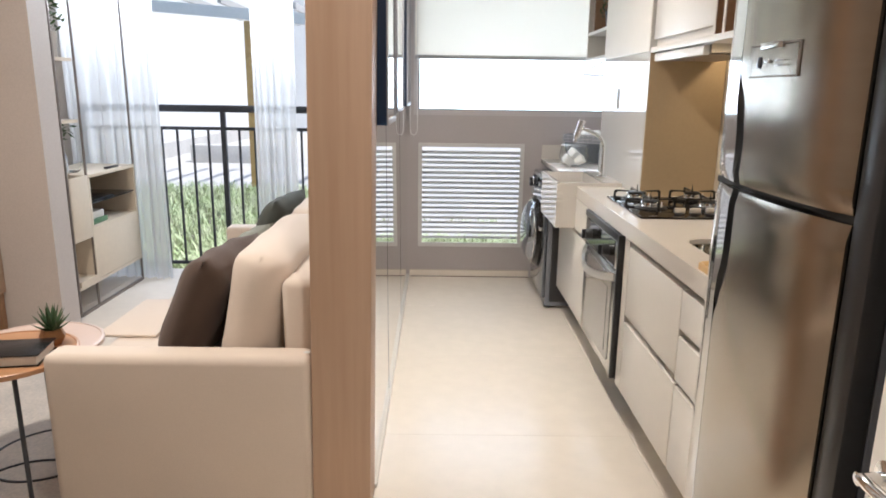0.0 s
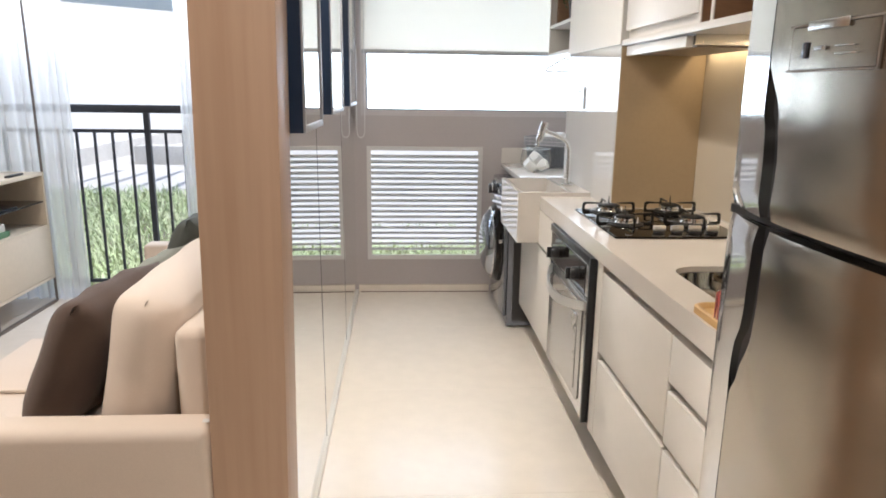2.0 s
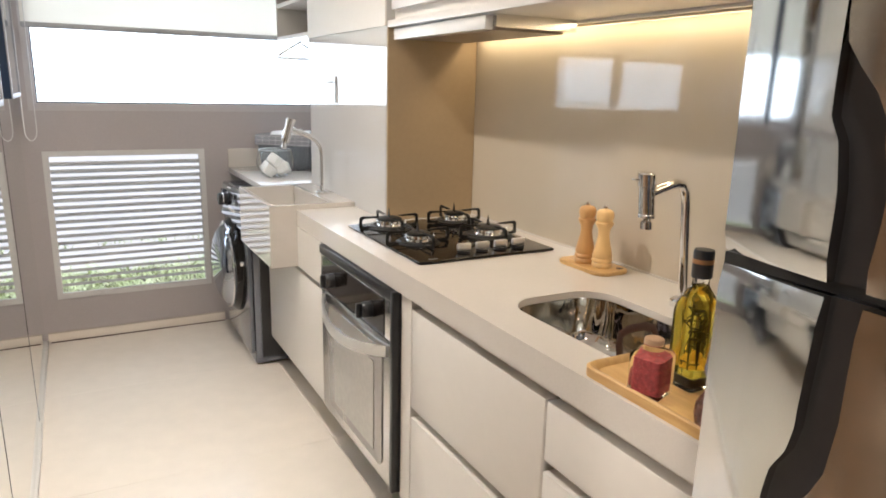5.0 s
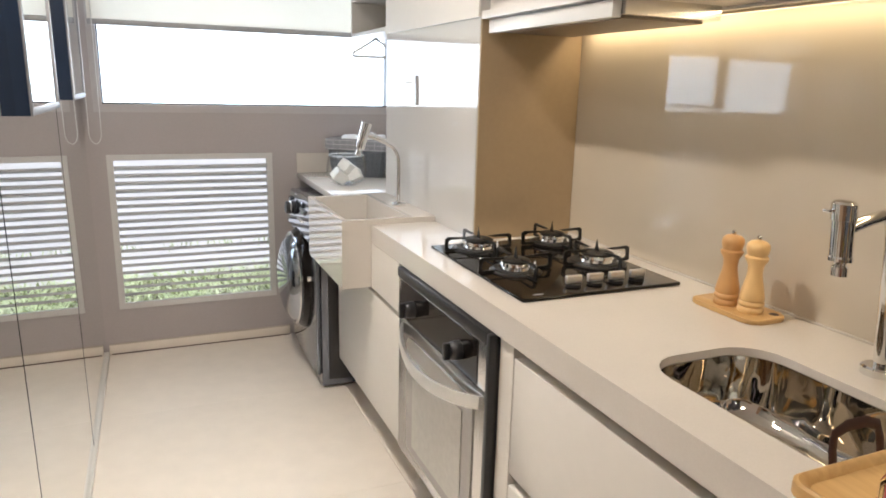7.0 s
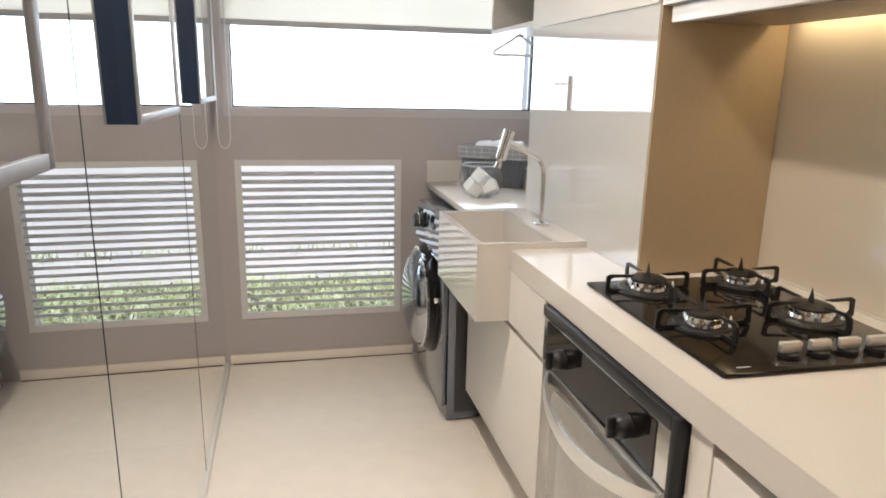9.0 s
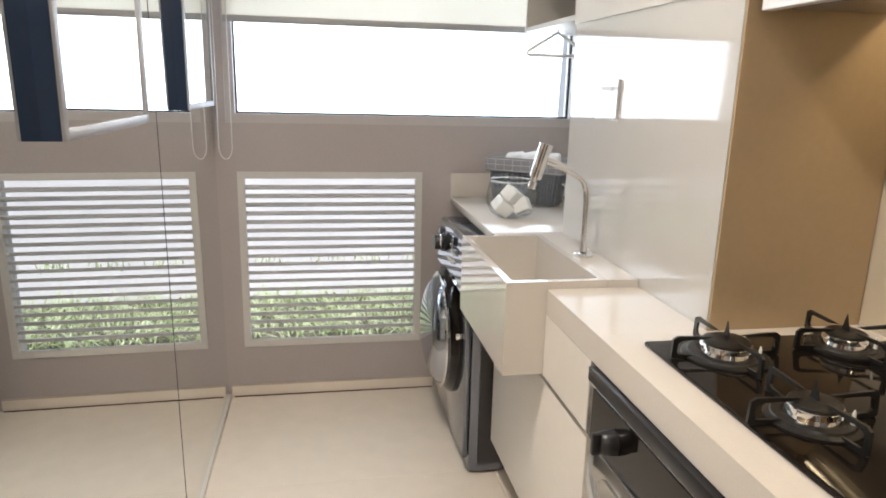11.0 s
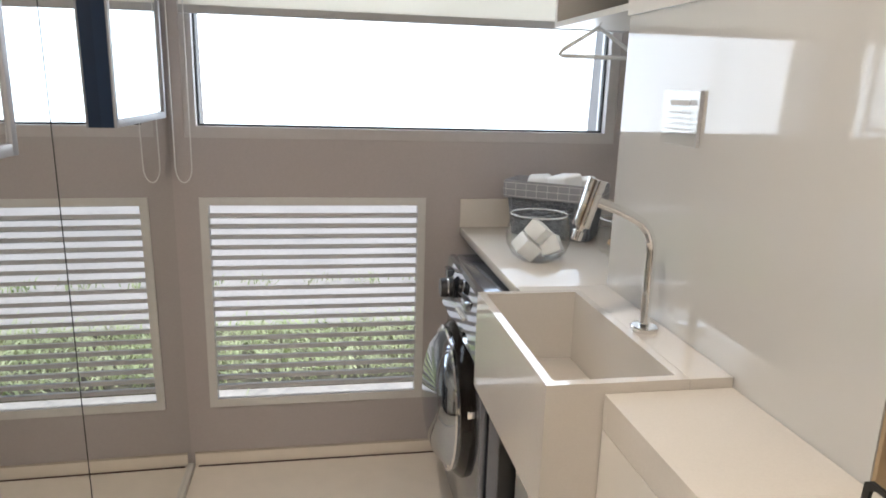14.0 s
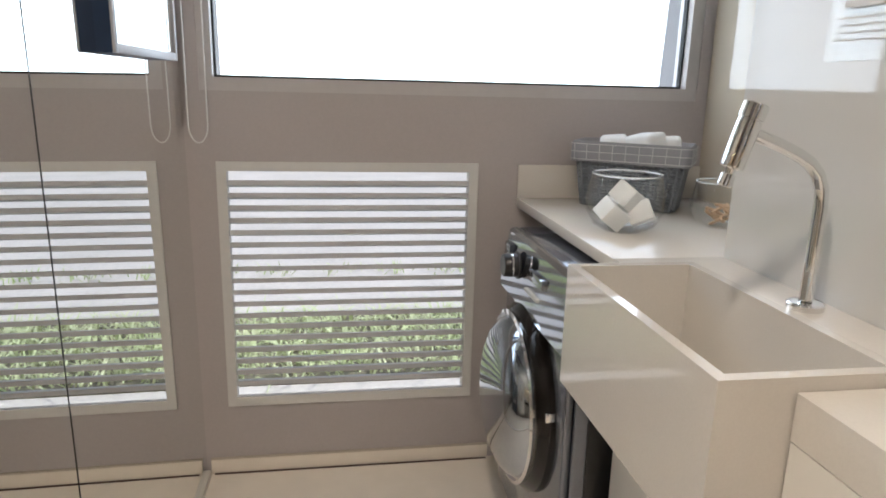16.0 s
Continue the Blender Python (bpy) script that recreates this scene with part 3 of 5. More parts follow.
for y0, y1, z0, z1 in ((1.587, 1.785, 1.4655, 1.468), (1.587, 1.785, 1.528, 1.5305), (1.587, 1.590, 1.468, 1.528), (1.782, 1.785, 1.468, 1.528)):
    part("panel_groove", B(skin((y0 + y1) / 2) - 0.003, skin((y0 + y1) / 2) + 0.01, y0, y1, z0, z1), "bronze", pan, "dark groove round the panel")
for nm, y0, y1, z0, z1, mt in (("spout_tab", 1.645, 1.735, 1.520, 1.533, "steel_light"), ("dial", 1.736, 1.746, 1.484, 1.506, "graphite"), ("mark", 1.69, 1.715, 1.493, 1.499, "steel_light"), ("mark", 1.63, 1.67, 1.496, 1.4985, "steel_light"), ("mark", 1.622, 1.668, 1.486, 1.4885, "steel_light")):
    part(nm, B(skin((y0 + y1) / 2) - 0.0075, skin((y0 + y1) / 2) - 0.0035, y0, y1, z0, z1, bev=0.001), mt, pan)

# ---- oven ----
ov = thing("oven", (1.1, 3.54, 0.14), "built-in steel and black glass oven", "oven")
part("body", B(1.06, 1.30, 3.196, 3.905, 0.14, 0.829), "black_plastic", ov)
part("side_trim", B(1.026, 1.059, 3.196, 3.215, 0.155, 0.826, bev=0.002), "black_plastic", ov)
part("top_trim", B(1.026, 1.059, 3.216, 3.89, 0.793, 0.826, bev=0.003), "black_plastic", ov)
cp = part("control_panel", B(1.032, 1.059, 3.217, 3.89, 0.66, 0.791, bev=0.003), "steel_light", ov, "steel control panel")
part("panel_glass", B(1.029, 1.0315, 3.27, 3.86, 0.664, 0.785), "black_glass", cp)
for ky in (3.375, 3.735):
    kn = part("knob", lathe_x(bmesh.new(), 0, ky, 0.722, [(0.020, 0.995), (0.025, 1.0), (0.027, 1.012), (0.027, 1.028)], 28), "black_plastic", cp)
    part("knob_grip", B(0.978, 0.998, ky - 0.007, ky + 0.007, 0.698, 0.746, bev=0.003), "black_plastic", kn)
dr = part("door", B(1.034, 1.059, 3.217, 3.89, 0.156, 0.652, bev=0.003), "steel_light", ov, "steel framed door")
gb = bmesh.new()
prism(gb, rounded(3.285, 3.80, 0.20, 0.61, 0.03, 5), 0.0, 0.004)
dg = part("door_glass", gb, "oven_glass", dr, "tinted glass pane, paled for its reflection")
for v in dg.data.vertices:
    y, z, h = v.co.x / S, v.co.y / S, v.co.z / S + FLOOR
    v.co = W((1.0335 - h, y, z))
dw = part("inner_window", B(1.0275, 1.0292, 3.35, 3.735, 0.235, 0.55), "oven_inner", dg, "lighter inner window")
hp = [(1.028 - 0.062 * math.sin(math.pi * k / 16) ** 0.7, 3.24 + 0.60 * k / 16, 0.625 - 0.035 * math.sin(math.pi * k / 16)) for k in range(17)]
hb = bmesh.new()
secs = []
for x, y, z in hp:
    secs.append([hb.verts.new((x + a, y, z + b)) for a, b in ((-0.005, -0.018), (0.005, -0.020), (0.006, 0.017), (-0.004, 0.019))])
for a, b in zip(secs, secs[1:]):
    for k in range(4):
        hb.faces.new((a[k], a[(k + 1) % 4], b[(k + 1) % 4], b[k]))
hb.faces.new(secs[0]), hb.faces.new(secs[-1])
part("handle", hb, "steel_satin", dr, "bowed satin aluminium handle", smooth=50)

# ---- hob ----
hob = thing("hob", (1.37, 3.51, 0.9), "black glass gas hob with four burners and iron grates", "hob")
plate = part("glass_plate", prism(bmesh.new(), rounded(1.115, 1.62, 3.20, 3.818, 0.008, 3), 0.9004, 0.909, bev=0.003), "black_glass", hob)


def burner(cx, cy, r, name="burner"):
    b = part(name, lathe(bmesh.new(), cx, cy, [(r * 1.72, 0.9092), (r * 1.72, 0.913), (r * 1.5, 0.916), (r * 1.45, 0.920), (r * 1.15, 0.921), (r * 1.05, 0.917)], 32), "black_iron", hob)
    part("flame_ring", lathe(bmesh.new(), cx, cy, [(r * 1.0, 0.915), (r * 0.92, 0.926), (r * 1.02, 0.929), (r * 1.0, 0.938), (r * 0.93, 0.940)], 36), "chrome", b, "bright aluminium flame ring")
    part("cap", lathe(bmesh.new(), cx, cy, [(r * 0.93, 0.9402), (r * 0.95, 0.944), (r * 0.8, 0.9475), (r * 0.2, 0.948)], 32), "black_iron", b, "black enamel burner cap")
    for q in range(4):
        fin = bmesh.new()
        # an upright flat bar, bent to a closed loop that narrows towards the burner
        loop_o = [(r * 0.62, 0.953), (0.108, 0.957), (0.118, 0.951), (0.120, 0.914), (0.115, 0.9095), (r * 1.3, 0.9095)]
        loop_i = [(r * 1.05, 0.948), (0.098, 0.948), (0.107, 0.943), (0.109, 0.925), (0.104, 0.919), (r * 1.3, 0.917)]
        th = 0.0028
        vs = {}
        for tag, lp in (("o", loop_o), ("i", loop_i)):
            for sd in (-th, th):
                vs[tag, sd] = [fin.verts.new((d, sd, z)) for d, z in lp]
        for k in range(len(loop_o) - 1):
            for sd in (-th, th):
                fin.faces.new((vs["o", sd][k], vs["o", sd][k + 1], vs["i", sd][k + 1], vs["i", sd][k]))
            for tag in "oi":
                fin.faces.new((vs[tag, -th][k], vs[tag, -th][k + 1], vs[tag, th][k + 1], vs[tag, th][k]))
        for k in (0, -1):
            fin.faces.new((vs["o", -th][k], vs["o", th][k], vs["i", th][k], vs["i", -th][k]))
        bmesh.ops.rotate(fin, verts=fin.verts, cent=(0, 0, 0), matrix=Matrix.Rotation(radians(90 * q), 3, "Z"))
        bmesh.ops.translate(fin, verts=fin.verts, vec=(cx, cy, 0))
        part("grate_arm", fin, "black_iron", b)
    tip = bmesh.new()
    lo = [tip.verts.new((cx + sx * 0.0016, cy + dy, 0.9482)) for sx, dy in ((-1, -0.008), (1, -0.008), (1, 0.012), (-1, 0.012))]
    hi = [tip.verts.new((cx + sx * 0.0008, cy + 0.004, 0.984)) for sx in (-1, 1)]
    for f in ((lo[0], lo[1], hi[1], hi[0]), (lo[2], lo[3], hi[0], hi[1]), (lo[1], lo[2], hi[1]), (lo[3], lo[0], hi[0]), lo[::-1]):
        tip.faces.new(f)
    part("grate_tip", tip, "black_iron", b, "upright pointed grate tip", smooth=False)
    part("igniter", lathe(bmesh.new(), cx + r * 0.9, cy - r * 0.9, [(0.004, 0.915), (0.003, 0.94), (0.001, 0.946)], 8), "plate", b)


burner(1.243, 3.718, 0.050)
burner(1.229, 3.445, 0.044)
burner(1.529, 3.733, 0.044)
burner(1.513, 3.452, 0.052)
for kx in (1.304, 1.373, 1.443, 1.513):
    k = part("knob", lathe(bmesh.new(), kx, 3.262, [(0.021, 0.9092), (0.021, 0.916), (0.018, 0.918)], 24), "black_plastic", hob)
    part("knob_grip", B(kx - 0.024, kx + 0.024, 3.255, 3.269, 0.918, 0.940, bev=0.003), "steel_satin", k, "satin grey knob grip")
part("mark", B(1.16, 1.19, 3.225, 3.229, 0.9088, 0.9094), "grey_ink", hob)

# ---- mirror frames ----
for y0, y1, x1, zb in ((2.66, 3.09, 0.053, 1.313), (3.79, 4.37, 0.0165, 1.322), (4.95, 5.50, 0.010, 1.329)):
    f = thing("wall_frame", (0.0, (y0 + y1) / 2, zb), "deep navy box frame with a pale grey front edge, hung on the mirror", "frame", "box frames on the mirror")
    x0, w = -0.034, 0.020
    for nm, a, b, c, d in (("side_board", y0, y0 + w, zb, 2.25), ("side_board", y1 - w, y1, zb, 2.25), ("bottom_board", y0 + w, y1 - w, zb, zb + w), ("top_board", y0 + w, y1 - w, 2.25 - w, 2.25)):
        p = part(nm, B(x0, x1, a, b, c, d), "navy", f)
        part("front_edge", B(x1 + 0.0003, x1 + 0.006, a, b, c, d, bev=0.001), "frame_face", p, "pale grey front edge")
    part("mirror_pane", B(x0, x1 + 0.001, y0 + w + 0.0005, y1 - w - 0.0005, zb + w + 0.0005, 2.25 - w - 0.0005), "mirror", f, "mirror glass pane")

# ---- laundry ----
lt = thing("laundry_counter", (1.3, 5.2, 0.9), "white quartz counter over the washing machine", "worktop")
part("slab", B(1.044, X_W - 0.002, 4.862, 5.686, 0.889, 0.919, bev=0.0015), "quartz", lt)
part("tap_ledge", B(1.2135, 1.304, 4.236, 4.8615, 0.889, 0.9207), "quartz", lt)
part("back_ledge", B(1.044, 1.213, 4.825, 4.8615, 0.889, 0.9207), "quartz", lt)
part("splashback", B(1.044, X_W - 0.002, 5.6865, 5.698, 0.889, 1.030, bev=0.001), "quartz", lt, "low white splashback")
bs = thing("laundry_basin", (1.07, 4.53, 0.653), "deep white stone laundry basin with a projecting front", "basin")
bb = bmesh.new()
OUT, INN = [(0.925, 4.236), (1.2125, 4.236), (1.2125, 4.824), (0.925, 4.824)], [(0.945, 4.256), (1.1925, 4.256), (1.1925, 4.804), (0.945, 4.804)]
lps = [[bb.verts.new((x, y, z)) for x, y in pts] for z, pts in ((0.653, OUT), (0.921, OUT), (0.921, INN), (0.70, INN))]
for a, b in zip(lps, lps[1:]):
    for k in range(4):
        bb.faces.new((a[k], a[(k + 1) % 4], b[(k + 1) % 4], b[k]))
bb.faces.new(lps[0][::-1]), bb.faces.new(lps[3])
part("bowl", bb, "quartz_gloss", bs)
part("drain", lathe(bmesh.new(), 1.09, 4.56, [(0.03, 0.712), (0.033, 0.714), (0.02, 0.716)], 24), "chrome", bs)
part("soap_step", B(0.947, 1.19, 4.50, 4.80, 0.702, 0.735, bev=0.004), "quartz", bs, "sloping washboard step")

tl = thing("laundry_tap", (1.246, 4.504, 0.925), "chrome swan-neck laundry tap with tilted head", "tap")
part("base_ring", lathe(bmesh.new(), 1.246, 4.504, [(0.031, 0.919), (0.031, 0.930), (0.028, 0.933), (0.013, 0.934)], 28), "chrome", tl)
neck = [(1.246, 4.504, 0.935), (1.246, 4.504, 1.04), (1.246, 4.504, 1.10), (1.243, 4.504, 1.130), (1.232, 4.504, 1.155), (1.214, 4.504, 1.174), (1.19, 4.504, 1.188), (1.15, 4.504, 1.205), (1.10, 4.504, 1.222)]
part("spout", tube(bmesh.new(), neck, 0.0115, 16), "chrome", tl)
hd = lathe(bmesh.new(), 0, 0, [(0.010, -0.082), (0.012, -0.080), (0.012, -0.062), (0.008, -0.060), (0.010, -0.052), (0.019, -0.050), (0.020, -0.046), (0.0195, 0.028), (0.018, 0.029), (0.018, 0.031), (0.0205, 0.032), (0.0205, 0.055), (0.019, 0.057)], 28)
bmesh.ops.rotate(hd, verts=hd.verts, cent=(0, 0, 0), matrix=Matrix.Rotation(radians(17), 3, "Y"))
bmesh.ops.translate(hd, verts=hd.verts, vec=(1.088, 4.504, 1.214))
part("head", hd, "chrome", tl, smooth=25)

wm = thing("washing_machine", (1.2, 5.165, FLOOR), "dark grey front-loading washing machine under the counter", "washing machine")
part("body", B(0.985, 1.56, 4.872, 5.46, FLOOR + 0.012, 0.868, bev=0.012), "graphite", wm)
part("side_panel", B(1.02, 1.50, 4.866, 4.8715, FLOOR + 0.05, 0.82, bev=0.002), "black_plastic", wm)
cpb = bmesh.new()
prism(cpb, [(0.940, 0.690), (0.985, 0.690), (0.985, 0.867), (0.972, 0.867), (0.962, 0.858)], 4.874, 5.458)
for v in cpb.verts:
    v.co = Vector((v.co.x, v.co.z, v.co.y))
pnl = part("control_panel", cpb, "wm_gloss", wm, "dark glossy control panel")
kb = part("dial", lathe_x(bmesh.new(), 0, 5.30, 0.79, [(0.030, 0.905), (0.033, 0.909), (0.034, 0.945), (0.040, 0.9455), (0.040, 0.950)], 32), "black_plastic", pnl)
part("dial_ring", lathe_x(bmesh.new(), 0, 5.30, 0.79, [(0.0345, 0.926), (0.0352, 0.929), (0.0345, 0.932)], 32), "chrome", kb)
part("display", B(0.944, 0.960, 5.06, 5.18, 0.785, 0.812, bev=0.001), "wm_gloss", pnl)
part("button_row", B(0.939, 0.955, 5.08, 5.19, 0.748, 0.757, bev=0.001), "alu_white", pnl)
part("drawer_grip", B(0.945, 0.962, 5.38, 5.44, 0.79, 0.83, bev=0.003), "graphite", pnl)
part("front_panel", B(0.962, 0.984, 4.874, 5.458, 0.02, 0.688, bev=0.008), "graphite", wm)
wd = part("door", lathe_x(bmesh.new(), 0, 5.185, 0.445, [(0.262, 0.961), (0.262, 0.945), (0.245, 0.925), (0.225, 0.915)], 48), "black_glass", wm, "black round door frame")
part("chrome_ring", lathe_x(bmesh.new(), 0, 5.185, 0.445, [(0.236, 0.921), (0.240, 0.909), (0.230, 0.905), (0.222, 0.911)], 48), "chrome", wd)
part("door_glass", lathe_x(bmesh.new(), 0, 5.185, 0.445, [(0.222, 0.911), (0.212, 0.893), (0.185, 0.872), (0.145, 0.857), (0.10, 0.848), (0.05, 0.843), (0.0, 0.842)], 48), "wm_gloss", wd, "domed dark glass", smooth=80)
part("door_grip", B(0.935, 0.96, 4.928, 4.945, 0.49, 0.515, bev=0.003), "chrome", wd)
for fy in (4.93, 5.40):
    for fx in (1.03, 1.50):
        part("foot", lathe(bmesh.new(), fx, fy, [(0.022, FLOOR), (0.022, FLOOR + 0.012)], 12), "seal", wm)

# basket with linen
bk = thing("wicker_basket", (1.385, 5.555, 0.925), "grey wicker basket with checked lining and white towels", "basket")
U, V = Vector((0.255, -0.175, 0)), Vector((0.083, 0.121, 0))
c0 = Vector((1.205, 5.555, 0.9195))


def basket_ring(f, z):
    c = c0 + (U + V) / 2
    pts = []
    for a, b in rounded(-0.5, 0.5, -0.5, 0.5, 0.10, 3):
        p = c + U * a * f + V * b * f
        pts.append((p.x, p.y, z))
    return pts


def woven_ring(f, z, phase):
    """The basket's outline in short steps that pass in front of and behind the stakes."""
    base = [Vector(p) for p in basket_ring(f, z)]
    mid = c0 + (U + V) / 2
    pts, step = [], 0
    for a, b in zip(base, base[1:] + base[:1]):
        n = max(1, round((b - a).length / 0.0085))
        for j in range(n):
            p = a.lerp(b, j / n)
            out = Vector((p.x - mid.x, p.y - mid.y, 0)).normalized()
            pts.append(p + out * (0.0035 if (step + 2 * phase) % 4 < 2 else -0.0035))
            step += 1
    return pts


for k in range(16):
    z = 0.925 + k * 0.0101
    part("weave", tube(bmesh.new(), woven_ring(0.92 + 0.0092 * k, z, k), 0.0042, 6, closed=True), "basket", bk)
for side in range(4):
    a0, b0, da, db = ((-0.5, -0.5, 1, 0), (0.5, -0.5, 0, 1), (0.5, 0.5, -1, 0), (-0.5, 0.5, 0, -1))[side]
    n = 12 if side % 2 == 0 else 7
    for k in range(n):
        s = (k + 0.5) / n
        lo = c0 + (U + V) / 2 + (U * (a0 + da * s) + V * (b0 + db * s)) * 0.93
        hi = c0 + (U + V) / 2 + (U * (a0 + da * s) + V * (b0 + db * s)) * 1.07
        part("stake", tube(bmesh.new(), [(lo.x, lo.y, 0.928), (hi.x, hi.y, 1.088)], 0.005, 6), "basket", bk)
lin = bmesh.new()
prev = None
for f, z in ((1.175, 1.064), (1.19, 1.085), (1.185, 1.118), (1.15, 1.128), (1.08, 1.122), (1.0, 1.06)):
    ring = [lin.verts.new((x, y, z + 0.004 * math.sin(7 * x + 40 * y))) for x, y, z in basket_ring(f, z)]
    if prev:
        for k in range(len(ring)):
            lin.faces.new((prev[k], prev[(k + 1) % len(ring)], ring[(k + 1) % len(ring)], ring[k]))
    prev = ring
cover = part("lining", lin, "cloth_grey", bk, "grey checked cotton lining", smooth=60)
for z, f in ((1.068, 1.188), (1.092, 1.199), (1.116, 1.196)):
    part("check_line", tube(bmesh.new(), basket_ring(f, z), 0.0010, 4, closed=True), "cloth_line", cover)
for k in range(26):
    lo, hi = basket_ring(1.183, 1.066), basket_ring(1.196, 1.116)
    def along(ring, q):
        q = q * len(ring)
        steps = [(Vector(ring[i]) - Vector(ring[i - 1])).length for i in range(len(ring))]
        want, i = q / len(ring) * sum(steps), 0
        while want > steps[i] and i < len(ring) - 1:
            want, i = want - steps[i], i + 1
        return Vector(ring[i - 1]).lerp(Vector(ring[i]), want / max(steps[i], 1e-6))
    a, b = along(lo, k / 26), along(hi, k / 26)
    part("check_line", tube(bmesh.new(), [a, b], 0.0010, 4), "cloth_line", cover)
part("base", prism(bmesh.new(), [(p[0], p[1]) for p in basket_ring(0.9, 0)], 0.9195, 0.926), "basket", bk)
random.seed(5)
for (u, v, w, d, h, rz) in ((-0.22, 0.05, 0.085, 0.075, 0.05, 10), (0.12, -0.1, 0.10, 0.09, 0.075, -30), (0.30, 0.15, 0.09, 0.07, 0.055, 5)):
    c = c0 + (U + V) / 2 + U * u + V * v
    t = box(bmesh.new(), -w / 2, w / 2, -d / 2, d / 2, -h / 2, h / 2, bev=0.014, seg=3)
    bmesh.ops.rotate(t, verts=t.verts, cent=(0, 0, 0), matrix=Euler((radians(8), radians(-6), radians(rz - 35))).to_matrix())
    bmesh.ops.translate(t, verts=t.verts, vec=(c.x, c.y, 1.115))
    tw = solo("towel", t, "towel", "rolled white cotton towel in the wicker basket", "towel", "towels in the basket")
fill = prism(bmesh.new(), [(p[0], p[1]) for p in basket_ring(0.97, 0)], 1.07, 1.088, bev=0.004)
solo("towel", fill, "towel", "flat folded white towel filling the basket", "towel", "towels in the basket")


def fish_bowl(cx, cy, r, h, label):
    prof = [(r * 0.5, 0.0), (r * 0.8, h * 0.12), (r * 0.97, h * 0.35), (r, h * 0.5), (r * 0.97, h * 0.68), (r * 0.90, h * 0.9), (r * 0.875, h), (r * 0.86, h), (r * 0.885, h * 0.9), (r * 0.945, h * 0.68), (r * 0.975, h * 0.5), (r * 0.945, h * 0.35), (r * 0.77, h * 0.14), (r * 0.45, h * 0.035), (0.0, h * 0.03)]
    ob = solo("glass_bowl", lathe(bmesh.new(), cx, cy, [(a, 0.9194 + b) for a, b in prof], 48), "thin_glass", label, "glass bowl", smooth=60)
    ob.visible_shadow = False
    ring = [(cx + r * 0.868 * math.cos(a * math.pi / 20), cy + r * 0.868 * math.sin(a * math.pi / 20), 0.9194 + h) for a in range(40)]
    part("rim", tube(bmesh.new(), ring, 0.0021, 8, closed=True), "rim_highlight_glass", ob, "thick glass rim, whitened for its highlights").visible_shadow = False
    return ob


fish_bowl(1.195, 5.165, 0.103, 0.150, "round clear glass bowl holding white soap bars")
for dx, dy, dz, rx, ry, rz in ((-0.042, -0.018, 0.046, 20, 35, 15), (0.040, -0.012, 0.047, -25, 15, 60), (0.0, 0.042, 0.046, 10, -20, 30), (0.0, -0.012, 0.090, 30, 25, 40)):
    t = box(bmesh.new(), -0.034, 0.034, -0.032, 0.032, -0.027, 0.027, bev=0.004)
    bmesh.ops.rotate(t, verts=t.verts, cent=(0, 0, 0), matrix=Euler((radians(rx), radians(ry), radians(rz))).to_matrix())
    bmesh.ops.translate(t, verts=t.verts, vec=(1.195 + dx, 5.165 + dy, 0.921 + dz))
    solo("soap_bar", t, "soap", "white cut soap bar in the glass bowl", "soap", "soap bars in the bowl")
fish_bowl(1.49, 5.20, 0.078, 0.125, "small clear glass jar half full of wooden pegs")
for k in range(26):
    a, r = random.uniform(0, 6.28), random.uniform(0, 0.036)
    t = box(bmesh.new(), -0.018, 0.018, -0.004, 0.004, -0.003, 0.003, bev=0.001, seg=1)
    bmesh.ops.rotate(t, verts=t.verts, cent=(0, 0, 0), matrix=Euler((random.uniform(-0.5, 0.5), random.uniform(-0.6, 0.6), random.uniform(0, 3.1))).to_matrix())
    bmesh.ops.translate(t, verts=t.verts, vec=(1.49 + r * math.cos(a), 5.20 + r * math.sin(a), 0.937 + 0.0016 * k))
    solo("clothes_peg", t, "peg", "small wooden clothes peg in the glass jar", "peg", "pegs in the jar")

# sign plate and hanger on the shaft
sg = thing("acrylic_sign", (1.30, 4.54, 1.34), "small clear acrylic sign plate with fine print", "sign")
part("plate", B(1.2975, 1.3055, 4.465, 4.62, 1.342, 1.46), "thin_glass", sg).visible_shadow = False
part("plate_edge", B(1.2975, 1.3055, 4.4615, 4.4645, 1.342, 1.46), "grey_ink", sg, "grey plate edge")
for k in range(4):
    part("text_bar", B(1.2962, 1.2974, 4.49 + 0.004 * (k % 2), 4.60 - 0.006 * (k % 3), 1.375 + 0.012 * k, 1.3775 + 0.012 * k), "pale_ink", sg)
part("title_bar", B(1.2962, 1.2974, 4.50, 4.585, 1.428, 1.440), "pale_ink", sg)
hg = thing("clothes_hanger", (1.33, 5.2, 1.56), "white plastic clothes hanger under the shelf", "hanger")
part("body", tube(bmesh.new(), [(1.238, 5.2, 1.560), (1.248, 5.2, 1.574), (1.36, 5.2, 1.643), (1.472, 5.2, 1.574), (1.482, 5.2, 1.560), (1.468, 5.2, 1.556), (1.252, 5.2, 1.556)], 0.0068, 8, closed=True), "plate", hg)
part("hook", tube(bmesh.new(), [(1.36, 5.2, 1.634), (1.36, 5.2, 1.65), (1.368, 5.2, 1.66), (1.36, 5.2, 1.668)], 0.003, 8), "chrome", hg)
solo("hanger_rail", lathe_x(bmesh.new(), 1.33, 5.2, 1.672, [(0.006, 0), (0.006, 0.36)], 12), "chrome", "short chrome rail under the laundry shelf", "rail")

